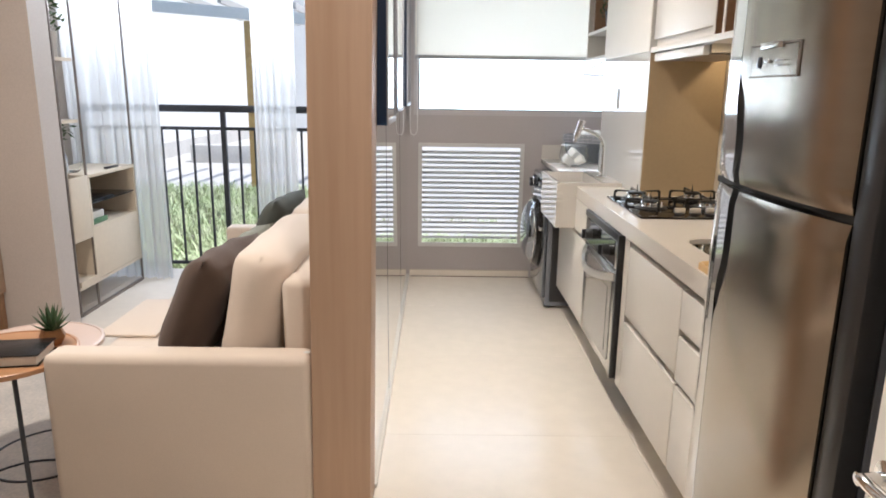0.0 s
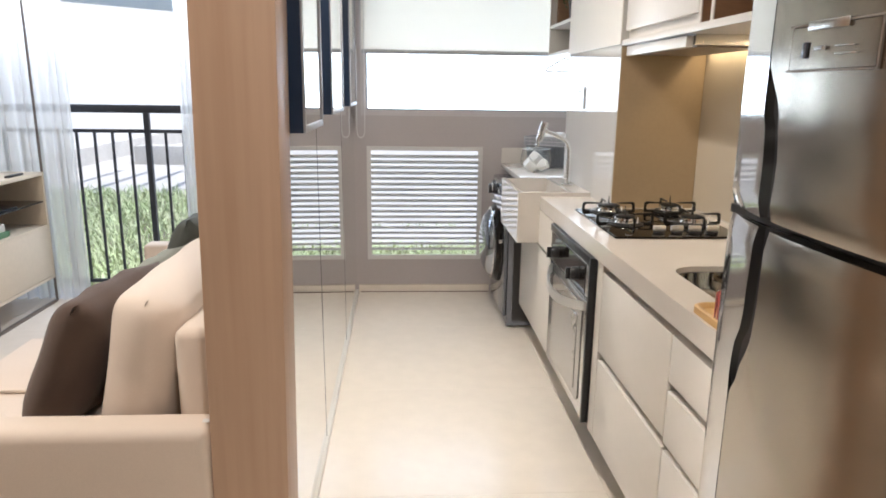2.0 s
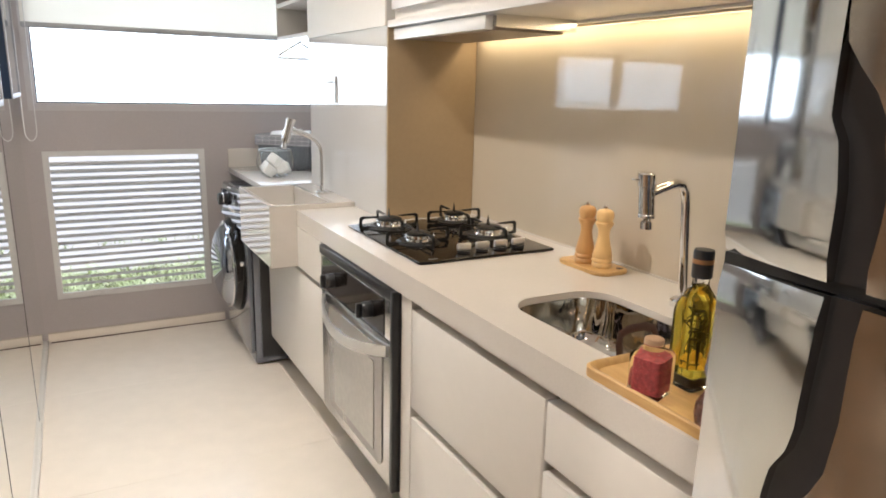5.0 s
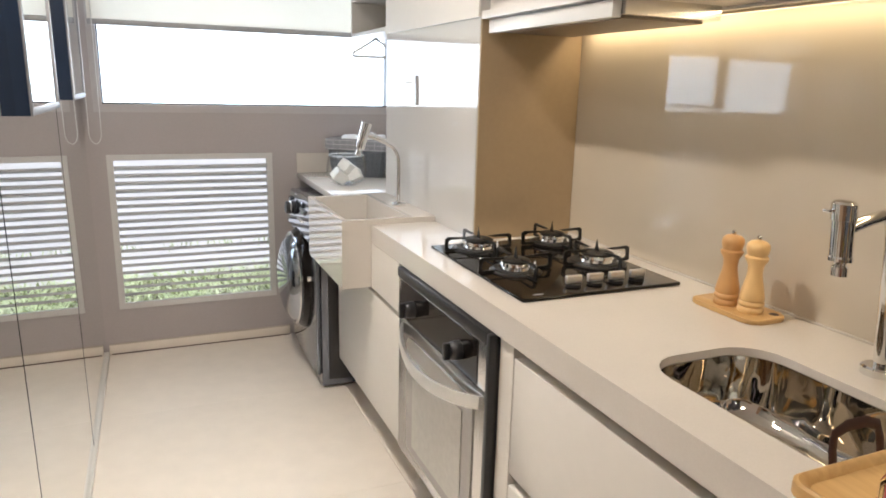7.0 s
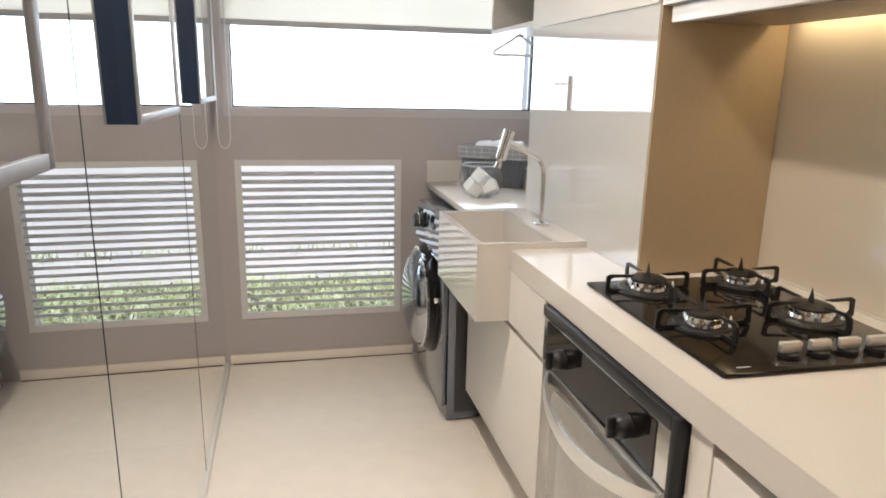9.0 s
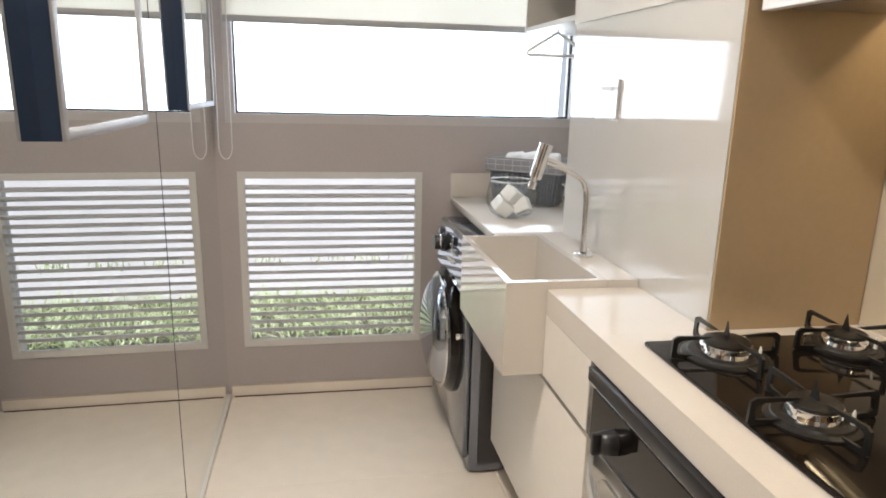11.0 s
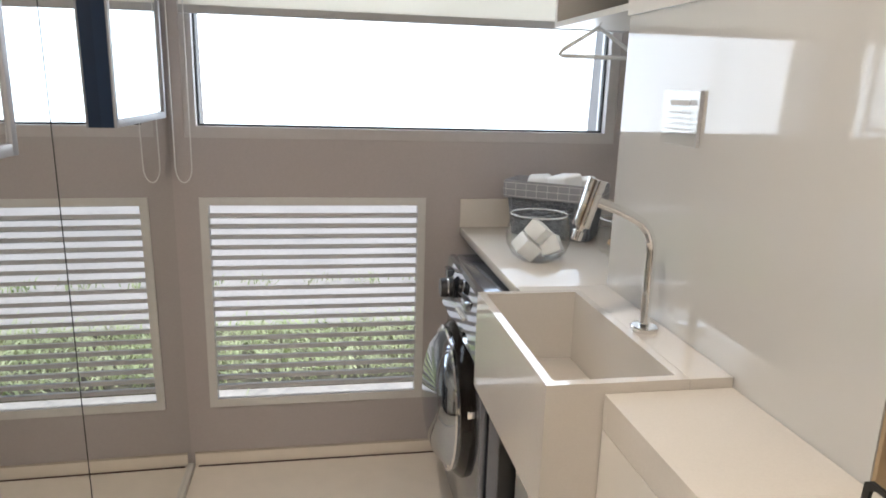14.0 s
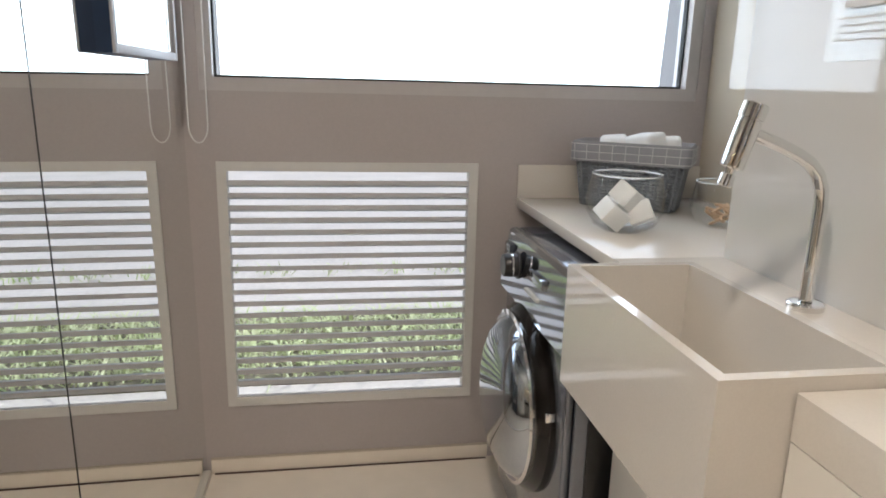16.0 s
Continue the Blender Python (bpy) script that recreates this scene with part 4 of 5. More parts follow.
# ---- upper units ----
uc = thing("wall_cabinet", (1.5, 3.0, 1.635), "off-white wall cabinet with one door and open brown niches", "cabinet")
part("bottom_shelf", B(1.305, X_W - 0.001, 1.26, 3.884, 1.637, 1.662, bev=0.001), "cab_white", uc)
part("carcass", B(1.335, X_W - 0.001, 3.10, 3.884, 1.6625, 2.6), "cab_white", uc)
part("door", B(1.312, 1.334, 3.112, 3.866, 1.70, 2.6, bev=0.0015), "cab_white", uc, "flat off-white cabinet door")
part("niche_back", B(1.66, X_W - 0.001, 1.26, 3.0995, 1.6625, 2.6), "oak_shelf", uc, "brown wood niche back")
for y in (3.078, 2.985, 2.60, 2.20, 1.80, 1.40):
    part("divider", B(1.312, 1.6595, y, y + 0.018, 1.6625, 2.6), "oak_shelf", uc, "brown wood divider")
    part("divider_edge", B(1.307, 1.3115, y, y + 0.018, 1.6625, 2.6), "cab_white", uc)
hd = thing("cooker_hood", (1.45, 3.53, 1.59), "slim white and steel pull-out cooker hood", "hood")
part("visor", B(1.318, 1.345, 3.205, 3.855, 1.592, 1.632, bev=0.002), "plate", hd, "white front visor")
part("body", B(1.346, 1.64, 3.19, 3.868, 1.600, 1.6365), "steel_light", hd)
part("filter", B(1.37, 1.62, 3.23, 3.83, 1.594, 1.5995), "bronze", hd, "brown metal grease filter")
part("light_strip", B(1.655, 1.675, 1.95, 3.87, 1.628, 1.6365), "alu_white", hd, "aluminium strip light profile")

ls = thing("laundry_shelf", (1.5, 5.17, 1.66), "white open wall shelf with a dark pot", "shelf")
part("side", B(1.307, X_W - 0.001, 4.864, 4.882, 1.66, 2.6), "cab_white", ls)
part("side", B(1.307, X_W - 0.001, 5.45, 5.468, 1.66, 2.6), "cab_white", ls)
part("shelf", B(1.307, X_W - 0.02, 4.8825, 5.4495, 1.835, 1.855), "cab_white", ls)
part("bottom", B(1.307, X_W - 0.02, 4.8825, 5.4495, 1.66, 1.678), "cab_white", ls)
part("back", B(X_W - 0.0195, X_W - 0.001, 4.8825, 5.4495, 1.66, 2.6), "cab_white", ls)
part("divider", B(1.307, X_W - 0.02, 5.25, 5.268, 1.8555, 2.6), "oak_shelf", ls, "brown divider")
solo("plant_pot", lathe(bmesh.new(), 1.40, 5.07, [(0.055, 1.8555), (0.065, 1.97), (0.060, 1.97), (0.055, 1.95), (0.0, 1.95)], 28), "navy", "dark navy pot on the white wall shelf", "pot")
lf = bmesh.new()
for k in range(220):
    a, h, r = random.uniform(0, 6.28), random.uniform(1.95, 2.09), random.uniform(0.0, 0.10)
    c = Vector((1.40 + r * math.cos(a), 5.07 + r * math.sin(a), h - 0.2 * r))
    d = Vector((random.uniform(-1, 1), random.uniform(-1, 1), random.uniform(-0.5, 0.8))).normalized() * 0.018
    e = d.cross(Vector((random.random(), random.random(), 1))).normalized() * 0.007
    lf.faces.new([lf.verts.new(p) for p in (c - d, c + e, c + d, c - e)])
solo("pot_plant", lf, "leaf", "small leafy green plant in the navy pot", "plant", smooth=False)
structure("shaft_panel", B(1.300, 1.3055, 3.895, 4.862, 1.645, 2.6), "cab_white", "white panel on the shaft above the cladding", "panel")

# ---- things on the worktop ----
cb = thing("serving_board", (1.60, 2.97, 0.90), "small bamboo board with a hanging hole under the mills", "board")
out = [(x, y) for x, y in rounded(1.535, 1.655, 2.875, 3.085, 0.03, 5)]
part("slab", prism(bmesh.new(), out, 0.9004, 0.912, bev=0.003), "bamboo", cb)
part("hole", lathe(bmesh.new(), 1.63, 2.90, [(0.011, 0.9121), (0.011, 0.9124)], 20), "leather", cb, "dark round hanging hole")
mill = [(0.0285, 0.0), (0.030, 0.004), (0.030, 0.012), (0.0265, 0.015), (0.030, 0.018), (0.030, 0.026), (0.0265, 0.029), (0.0295, 0.034), (0.0255, 0.055), (0.0185, 0.085), (0.0168, 0.10), (0.0185, 0.115), (0.0265, 0.13), (0.027, 0.135), (0.022, 0.139), (0.024, 0.143), (0.0265, 0.155), (0.025, 0.166), (0.018, 0.173), (0.006, 0.176)]
for mx, my, mt, lab in ((1.583, 3.005, "beech_dark", "turned reddish wood pepper mill on the board"), (1.592, 2.937, "beech", "turned pale wood salt mill on the board")):
    m = thing("spice_mill", (mx, my, 0.9125), lab, "mill", "salt and pepper mills")
    part("body", lathe(bmesh.new(), mx, my, [(r, 0.9126 + h) for r, h in mill], 28), mt, m, smooth=50)
    part("finial", lathe(bmesh.new(), mx, my, [(0.004, 1.0887), (0.006, 1.091), (0.006, 1.096), (0.003, 1.099)], 16), "chrome", m)

tr = thing("bamboo_tray", (1.17, 2.15, 0.90), "bamboo serving tray with dark leather handles", "tray")
tb = bmesh.new()
tray_prof = [(0.0, 0.9004), (0.0, 0.918), (0.004, 0.921), (0.010, 0.919), (0.016, 0.909)]
prevr = None
for ins_, z in tray_prof:
    ring = [tb.verts.new((x, y, z)) for x, y in rounded(1.048 + ins_, 1.315 - ins_, 2.045 + ins_, 2.37 - ins_, 0.028, 4)]
    if prevr:
        for k in range(len(ring)):
            tb.faces.new((prevr[k], prevr[(k + 1) % len(ring)], ring[(k + 1) % len(ring)], ring[k]))
    else:
        tb.faces.new(ring)
    prevr = ring
tb.faces.new(prevr)
part("base", tb, "bamboo", tr)
part("handle", tube(bmesh.new(), [(1.15, 2.372, 0.905), (1.15, 2.378, 0.935), (1.155, 2.382, 0.955), (1.18, 2.384, 0.963), (1.22, 2.384, 0.963), (1.245, 2.382, 0.955), (1.25, 2.378, 0.935), (1.25, 2.372, 0.905)], 0.009, 8, flat=0.3), "leather", tr, "dark leather handle")


def square_jar(cx, cy, w, h, turn, fill_mat, lid, label):
    j = thing("spice_jar", (cx, cy, 0.91), label, "jar", "jars on the tray")
    def put(bm):
        bmesh.ops.rotate(bm, verts=bm.verts, cent=(0, 0, 0), matrix=Matrix.Rotation(radians(turn), 3, "Z"))
        bmesh.ops.translate(bm, verts=bm.verts, vec=(cx, cy, 0))
        return bm
    g = bmesh.new()
    ring0 = None
    for s, z in ((0.92, 0.9102), (1.0, 0.915), (1.0, 0.91 + h * 0.8), (0.85, 0.91 + h * 0.87), (0.60, 0.91 + h * 0.9), (0.60, 0.91 + h)):
        r = w / 2 * s
        ring = [g.verts.new((x, y, z)) for x, y in rounded(-r, r, -r, r, r * (0.2 if s > 0.8 else 0.95), 4)]
        if ring0:
            for k in range(len(ring)):
                g.faces.new((ring0[k], ring0[(k + 1) % len(ring)], ring[(k + 1) % len(ring)], ring[k]))
        else:
            g.faces.new(ring)
        ring0 = ring
    g.faces.new(ring0)
    part("glass_body", put(g), "jar_glass", j, "clear glass body", smooth=50).visible_shadow = False
    q = w / 2 - 0.006
    part("contents", put(prism(bmesh.new(), rounded(-q, q, -q, q, 0.006, 3), 0.917, 0.91 + h * 0.74)), fill_mat, j, "dried red spice")
    part("lid", put(lathe(bmesh.new(), 0, 0, [(w * 0.26, 0.9101 + h), (w * 0.28, 0.91 + h * 1.01), (w * 0.28, 0.91 + h * 1.09), (w * 0.26, 0.91 + h * 1.11)], 24)), lid, j, "cork lid")
    return j


square_jar(1.087, 2.23, 0.061, 0.092, 20, "spice_red", "cork", "square glass jar of red spice with a cork lid")
square_jar(1.20, 2.075, 0.075, 0.10, 8, "spice_mix", "cork", "glass jar of dried chilli with a cork lid")

bt = thing("oil_bottle", (1.18, 2.225, 0.91), "square glass bottle of herb oil with a black cap", "bottle")


def square_rings(rows, cx, cy):
    g = bmesh.new()
    r0 = None
    for r, rd, z in rows:
        ring = [g.verts.new((cx + x, cy + y, z)) for x, y in rounded(-r, r, -r, r, r * rd, 4)]
        if r0:
            for k in range(len(ring)):
                g.faces.new((r0[k], r0[(k + 1) % len(ring)], ring[(k + 1) % len(ring)], ring[k]))
        else:
            g.faces.new(ring)
        r0 = ring
    g.faces.new(r0)
    return g


part("glass_body", square_rings([(0.029, 0.3, 0.9102), (0.031, 0.3, 0.914), (0.031, 0.3, 1.05), (0.029, 0.5, 1.07), (0.018, 0.95, 1.092), (0.0145, 0.98, 1.10), (0.0145, 0.98, 1.135)], 1.18, 2.225), "jar_glass", bt, "clear square glass", smooth=50).visible_shadow = False
part("oil", square_rings([(0.0265, 0.3, 0.935), (0.0275, 0.3, 1.048), (0.0255, 0.5, 1.067), (0.015, 0.95, 1.088), (0.012, 0.98, 1.098)], 1.18, 2.225), "oil", bt, "golden green olive oil", smooth=50).visible_shadow = False
part("sediment", square_rings([(0.0265, 0.3, 0.917), (0.0272, 0.3, 0.934)], 1.18, 2.225), "herb", bt, "dark sediment")
hs = bmesh.new()
for k in range(26):
    a, z = random.uniform(0, 6.28), random.uniform(0.95, 1.06)
    p = Vector((1.18 + 0.012 * math.cos(a), 2.225 + 0.012 * math.sin(a), z))
    d = Vector((random.uniform(-1, 1), random.uniform(-1, 1), random.uniform(-0.5, 1))).normalized() * 0.010
    tube(hs, [p - d, p + d], 0.0013, 4)
tube(hs, [(1.176, 2.222, 0.94), (1.184, 2.228, 1.0), (1.178, 2.226, 1.06)], 0.0018, 5)
part("herb_sprig", hs, "herb", bt, "dark herb sprig")
cap = part("cap", lathe(bmesh.new(), 1.18, 2.225, [(0.017, 1.112), (0.018, 1.114), (0.018, 1.158), (0.0165, 1.162)], 24), "black_plastic", bt, "black cap")
part("cap_band", lathe(bmesh.new(), 1.18, 2.225, [(0.0182, 1.138), (0.0184, 1.140), (0.0184, 1.144), (0.0182, 1.146)], 24), "copper", cap)

gm = thing("pepper_grinder", (1.085, 2.085, 0.91), "glass pepper grinder with a dark grey cap", "grinder")
part("glass_body", lathe(bmesh.new(), 1.085, 2.085, [(0.026, 0.9102), (0.033, 0.916), (0.036, 0.935), (0.034, 0.952), (0.024, 0.968), (0.021, 0.98), (0.022, 1.0)], 32), "glass", gm, smooth=60)
part("contents", lathe(bmesh.new(), 1.085, 2.085, [(0.024, 0.914), (0.031, 0.922), (0.032, 0.938), (0.028, 0.952), (0.019, 0.966), (0.0, 0.967)], 24), "spice_mix", gm, "mixed peppercorns")
part("cap", lathe(bmesh.new(), 1.085, 2.085, [(0.023, 1.0002), (0.027, 1.002), (0.027, 1.015), (0.025, 1.018), (0.024, 1.036), (0.020, 1.042)], 32), "graphite", gm, "dark grey grinder cap")

ck = thing("utensil_crock", (1.395, 2.255, 0.90), "matt beige stoneware crock holding wooden spoons", "crock")
part("pot", lathe(bmesh.new(), 1.395, 2.255, [(0.064, 0.9004), (0.070, 0.906), (0.071, 1.02), (0.069, 1.024), (0.065, 1.022), (0.064, 0.915), (0.0, 0.914)], 40), "ceramic", ck, smooth=50)
for dx, dy, tx, ty, hh in ((-0.02, 0.01, 0.075, -0.06, 0.29), (0.01, -0.01, 0.06, -0.09, 0.27), (0.0, 0.03, 0.05, -0.045, 0.30), (0.02, 0.0, 0.04, -0.10, 0.28)):
    sp = thing("wooden_spoon", (1.395 + dx, 2.255 + dy, 0.916), "pale wooden cooking spoon with a grey tip in the crock", "spoon", "spoons in the crock")
    a, b = Vector((1.395 + dx, 2.255 + dy, 0.918)), Vector((1.395 + dx + tx, 2.255 + dy + ty, 0.918 + hh))
    part("grey_tip", tube(bmesh.new(), [a, a.lerp(b, 0.42)], 0.0075, 10), "graphite", sp, "dark grey silicone end")
    pts = [a.lerp(b, s) for s in (0.42, 0.6, 0.75, 0.85, 0.95, 1.0)]
    part("handle", tube(bmesh.new(), pts, [0.0075, 0.009, 0.014, 0.019, 0.017, 0.008], 12, flat=0.5), "bamboo", sp)

# cook book, leaning on the wall
bo = thing("cook_book", (1.63, 2.33, 0.90), "black hardcover cook book leaning on the wall", "book")
lean = Matrix.Translation((1.632, 2.365, 0.902)) @ Matrix.Rotation(radians(5), 4, "Y")


def leaned(bm):
    bmesh.ops.transform(bm, matrix=lean, verts=bm.verts)
    return bm


part("pages", leaned(B(0.004, 0.020, -0.138, 0.135, 0.004, 0.352)), "paper", bo)
part("front_cover", leaned(B(-0.001, 0.0035, -0.145, 0.145, 0.0, 0.358, bev=0.001)), "book_black", bo)
part("back_cover", leaned(B(0.0205, 0.025, -0.145, 0.145, 0.0, 0.358, bev=0.001)), "book_black", bo)
part("spine", leaned(B(0.0036, 0.0204, 0.136, 0.145, 0.0, 0.358)), "book_black", bo)
tx = bpy.data.curves.new("title", "FONT")
tx.body, tx.size = "CLASSIC", 0.045
tmp = new("title", tx)
tmp.matrix_basis = Matrix.Identity(4)
bpy.context.view_layer.update()
tme = bpy.data.meshes.new_from_object(tmp.evaluated_get(bpy.context.evaluated_depsgraph_get()))
bpy.data.objects.remove(tmp)
tb = bmesh.new()
tb.from_mesh(tme)
for v in tb.verts:
    v.co = Vector((-0.0022, 0.125 - v.co.x, 0.272 + v.co.y))
part("title", leaned(tb), "white_ink", bo, "white title lettering", smooth=False)
for y0, y1, z0, z1, mt in ((-0.06, -0.10, 0.320, 0.330, "white_ink"), (-0.04, -0.11, 0.240, 0.251, "white_ink"), (0.02, -0.11, 0.226, 0.231, "grey_ink")):
    part("text_bar", leaned(B(-0.0020, -0.0012, min(y0, y1), max(y0, y1), z0, z1)), mt, bo)
for k in range(6):
    s = bmesh.new()
    y = 0.10 - 0.042 * k
    pts = [(y + 0.006 + 0.014 * (2 - k), 0.20), (y - 0.006 + 0.014 * (2 - k), 0.205), (y - 0.009, 0.11), (y - 0.005, 0.11)]
    s.faces.new([s.verts.new((-0.0015, a, b)) for a, b in pts])
    part("light_ray", leaned(s), "violet_ink", bo, "printed violet light ray", smooth=False)
pn = lathe(bmesh.new(), 0, 0, [(0.10, 0.0), (0.10, 0.0004)], 32)
for v in pn.verts:
    v.co = Vector((-0.0016 - v.co.z, v.co.x * 1.05 - 0.01, 0.085 + v.co.y * 0.32))
part("printed_pan", leaned(pn), "violet_ink", bo, "printed grey cooking pan")
pn = lathe(bmesh.new(), 0, 0, [(0.09, 0.0), (0.09, 0.0004)], 32)
for v in pn.verts:
    v.co = Vector((-0.0024 - v.co.z, v.co.x * 1.05 - 0.01, 0.078 + v.co.y * 0.28))
part("printed_shadow", leaned(pn), "book_black", bo)

# ---- living room ----
def pillow(w, h, t, p=4, n=18, sag=0.05, wave=1.0):
    """A stuffed square, w by h in x and z, t thick in y."""
    bm = bmesh.new()
    sides = []
    for sgn in (-1, 1):
        g = []
        for i in range(n + 1):
            row = []
            for j in range(n + 1):
                u, v = -1 + 2 * i / n, -1 + 2 * j / n
                d = max(0.0, (1 - abs(u) ** p) * (1 - abs(v) ** p)) ** (0.5 if p < 6 else 0.33)
                pinch = 1 - sag * (1 - abs(u * v)) * (abs(u) ** 3 + abs(v) ** 3) / 2
                if p > 6:
                    pinch *= 1 - 0.07 * abs(u * v) ** 5
                wr = 0.012 * wave * t / 0.15 * math.sin(9 * u + 4 * v * v) * d
                row.append(bm.verts.new((u * w / 2 * pinch, sgn * (t / 2 * d + wr * 0.6), v * h / 2 * pinch)))
            g.append(row)
        sides.append(g)
        for i in range(n):
            for j in range(n):
                bm.faces.new((g[i][j], g[i + 1][j], g[i + 1][j + 1], g[i][j + 1]))
    bmesh.ops.remove_doubles(bm, verts=bm.verts, dist=1e-5)
    bmesh.ops.recalc_face_normals(bm, faces=bm.faces)
    return bm


def placed(bm, x, y, z, rx=0, ry=0, rz=0):
    bmesh.ops.transform(bm, matrix=pose(x, y, z, rx, ry, rz), verts=bm.verts)
    return bm


sf = thing("sofa", (-0.6, 3.5, FLOOR), "cream upholstered two-seat sofa against the partition", "sofa")
arm = part("arm", B(-1.11, -0.195, 2.45, 2.575, FLOOR + 0.02, 0.542, bev=0.032, seg=4), "sofa", sf)
part("label_tag", B(-0.225, -0.205, 2.50, 2.52, 0.5422, 0.543), "plate", arm)
part("arm", B(-1.13, -0.195, 4.56, 4.685, FLOOR + 0.02, 0.565, bev=0.022, seg=3), "sofa", sf)
part("backrest", B(-0.315, -0.195, 2.577, 4.558, FLOOR + 0.02, 0.78, bev=0.03, seg=3), "sofa", sf)
part("seat_base", B(-1.11, -0.317, 2.577, 4.558, FLOOR + 0.02, 0.25, bev=0.02), "sofa", sf)
for y0, y1 in ((2.58, 3.545), (3.549, 4.556)):
    part("seat_cushion", B(-1.13, -0.40, y0, y1, 0.252, 0.40, bev=0.035, seg=4), "sofa", sf)
    part("back_cushion", placed(pillow(y1 - y0, 0.48, 0.23, p=7, n=26, sag=0.02, wave=0.35), -0.432, (y0 + y1) / 2, 0.628, 11, 0, 90), "sofa", sf, smooth=70)
solo("cushion", placed(pillow(0.54, 0.47, 0.19), -0.672, 2.925, 0.608, 24, 0, 84), "pillow_brown", "dark brown square cushion leaning on the sofa back", "cushion", "sofa cushions", smooth=70)
solo("cushion", placed(pillow(0.50, 0.50, 0.15), -0.645, 3.88, 0.655, 22, 0, 84), "pillow_grey", "dark green grey square cushion on the sofa", "cushion", "sofa cushions", smooth=70)
solo("cushion", placed(pillow(0.42, 0.42, 0.14), -0.71, 3.42, 0.60, 30, 0, 86), "pillow_sage", "muted sage green cushion leaning on the sofa", "cushion", "sofa cushions", smooth=70)
solo("throw", B(-1.20, -0.95, 3.0, 3.5, 0.402, 0.415, bev=0.005), "sofa", "cream folded throw over the sofa seat", "throw")


def round_table(cx, cy, r, z, mat, label):
    t = thing("side_table", (cx, cy, FLOOR), label, "table", "nested side tables")
    part("tabletop", lathe(bmesh.new(), cx, cy, [(r - 0.006, z - 0.022), (r, z - 0.018), (r, z - 0.003), (r - 0.004, z), (r - 0.012, z), (r - 0.014, z - 0.003), (0.0, z - 0.003)], 64), mat, t)
    for k in range(3):
        a = radians(70 + 120 * k)
        part("leg", tube(bmesh.new(), [(cx + 0.7 * r * math.cos(a), cy + 0.7 * r * math.sin(a), z - 0.022), (cx + 0.86 * r * math.cos(a), cy + 0.86 * r * math.sin(a), FLOOR)], 0.008, 10), "iron_dark", t, "thin black metal leg")
    part("foot_ring", tube(bmesh.new(), [(cx + 0.86 * r * math.cos(a * math.pi / 16), cy + 0.86 * r * math.sin(a * math.pi / 16), FLOOR + 0.008) for a in range(32)], 0.007, 8, closed=True), "iron_dark", t)
    return t


round_table(-1.31, 2.58, 0.24, 0.50, "table_wood", "round warm wood side table with thin black legs")
round_table(-1.36, 2.84, 0.25, 0.44, "table_pale", "round pale pink side table beside the sofa")
bk2 = thing("book", (-1.26, 2.53, 0.50), "thick black hardcover book on the side table", "book")
part("pages", placed(B(-0.115, 0.112, -0.08, 0.08, 0.004, 0.036), -1.255, 2.53, 0.4975, 0, 0, 10), "paper", bk2)
part("front_cover", placed(B(-0.12, 0.12, -0.085, 0.085, 0.0365, 0.041, bev=0.001), -1.255, 2.53, 0.4975, 0, 0, 10), "book_black", bk2)
part("back_cover", placed(B(-0.12, 0.12, -0.085, 0.085, 0.0, 0.0035, bev=0.001), -1.255, 2.53, 0.4975, 0, 0, 10), "book_black", bk2)
sp_ = thing("succulent_plant", (-1.19, 2.68, 0.50), "small spiky succulent in a faceted copper pot", "plant")
part("pot", lathe(bmesh.new(), -1.19, 2.68, [(0.028, 0.4975), (0.046, 0.525), (0.034, 0.556), (0.028, 0.556), (0.027, 0.545), (0.0, 0.545)], 7), "copper", sp_, "faceted copper pot", smooth=5)
for k in range(22):
    a, tilt = 2.4 * k, radians(12 + 2.6 * k)
    L = 0.10 - 0.0012 * k
    d = Vector((math.cos(a) * math.sin(tilt), math.sin(a) * math.sin(tilt), math.cos(tilt)))
    base = Vector((-1.19, 2.68, 0.546))
    part("leaf", tube(bmesh.new(), [base, base + d * L * 0.35, base + d * L * 0.7 + Vector((0, 0, 0.004)), base + d * L + Vector((0, 0, 0.010))], [0.005, 0.0085, 0.006, 0.0008], 6, flat=0.5), "succulent", sp_)
solo("rug", prism(bmesh.new(), rounded(-2.05, -0.5, 1.1, 4.0, 0.02, 2), FLOOR + 0.0005, FLOOR + 0.009), "rug", "pale woven rug with a faded pattern", "rug")

# sideboard unit with shelf frame
tv = thing("sideboard", (-2.3, 5.0, FLOOR), "cream sideboard with open niches on a bronze metal frame", "sideboard")
X0, X1 = -2.50, -2.10
part("top", B(X0, X1, 4.80, 5.50, 0.835, 0.858, bev=0.001), "tv_cream", tv)
part("side", B(X0, X1, 5.478, 5.50, 0.14, 0.8345), "tv_cream", tv)
part("middle_side", B(X0, X1, 4.80, 4.822, 0.14, 0.8345), "tv_cream", tv)
part("niche_back", B(X0, X0 + 0.02, 4.8225, 5.4775, 0.49, 0.8345), "tv_wood", tv, "brown wood niche back")
part("drawer_front", B(X1 - 0.022, X1, 4.8225, 5.4775, 0.142, 0.485, bev=0.0015), "tv_cream", tv)
part("niche_floor", B(X0, X1 - 0.002, 4.8225, 5.4775, 0.486, 0.50), "tv_cream", tv)
part("glass_shelf", B(X0 + 0.02, X1 - 0.01, 4.8225, 5.4775, 0.655, 0.663), "black_glass", tv, "dark glass shelf")
part("bottom", B(X0, X1, 4.56, 5.50, 0.12, 0.139), "tv_cream", tv)
part("door_front", B(X1 - 0.022, X1, 4.565, 4.797, 0.44, 0.855, bev=0.0015), "tv_cream", tv)
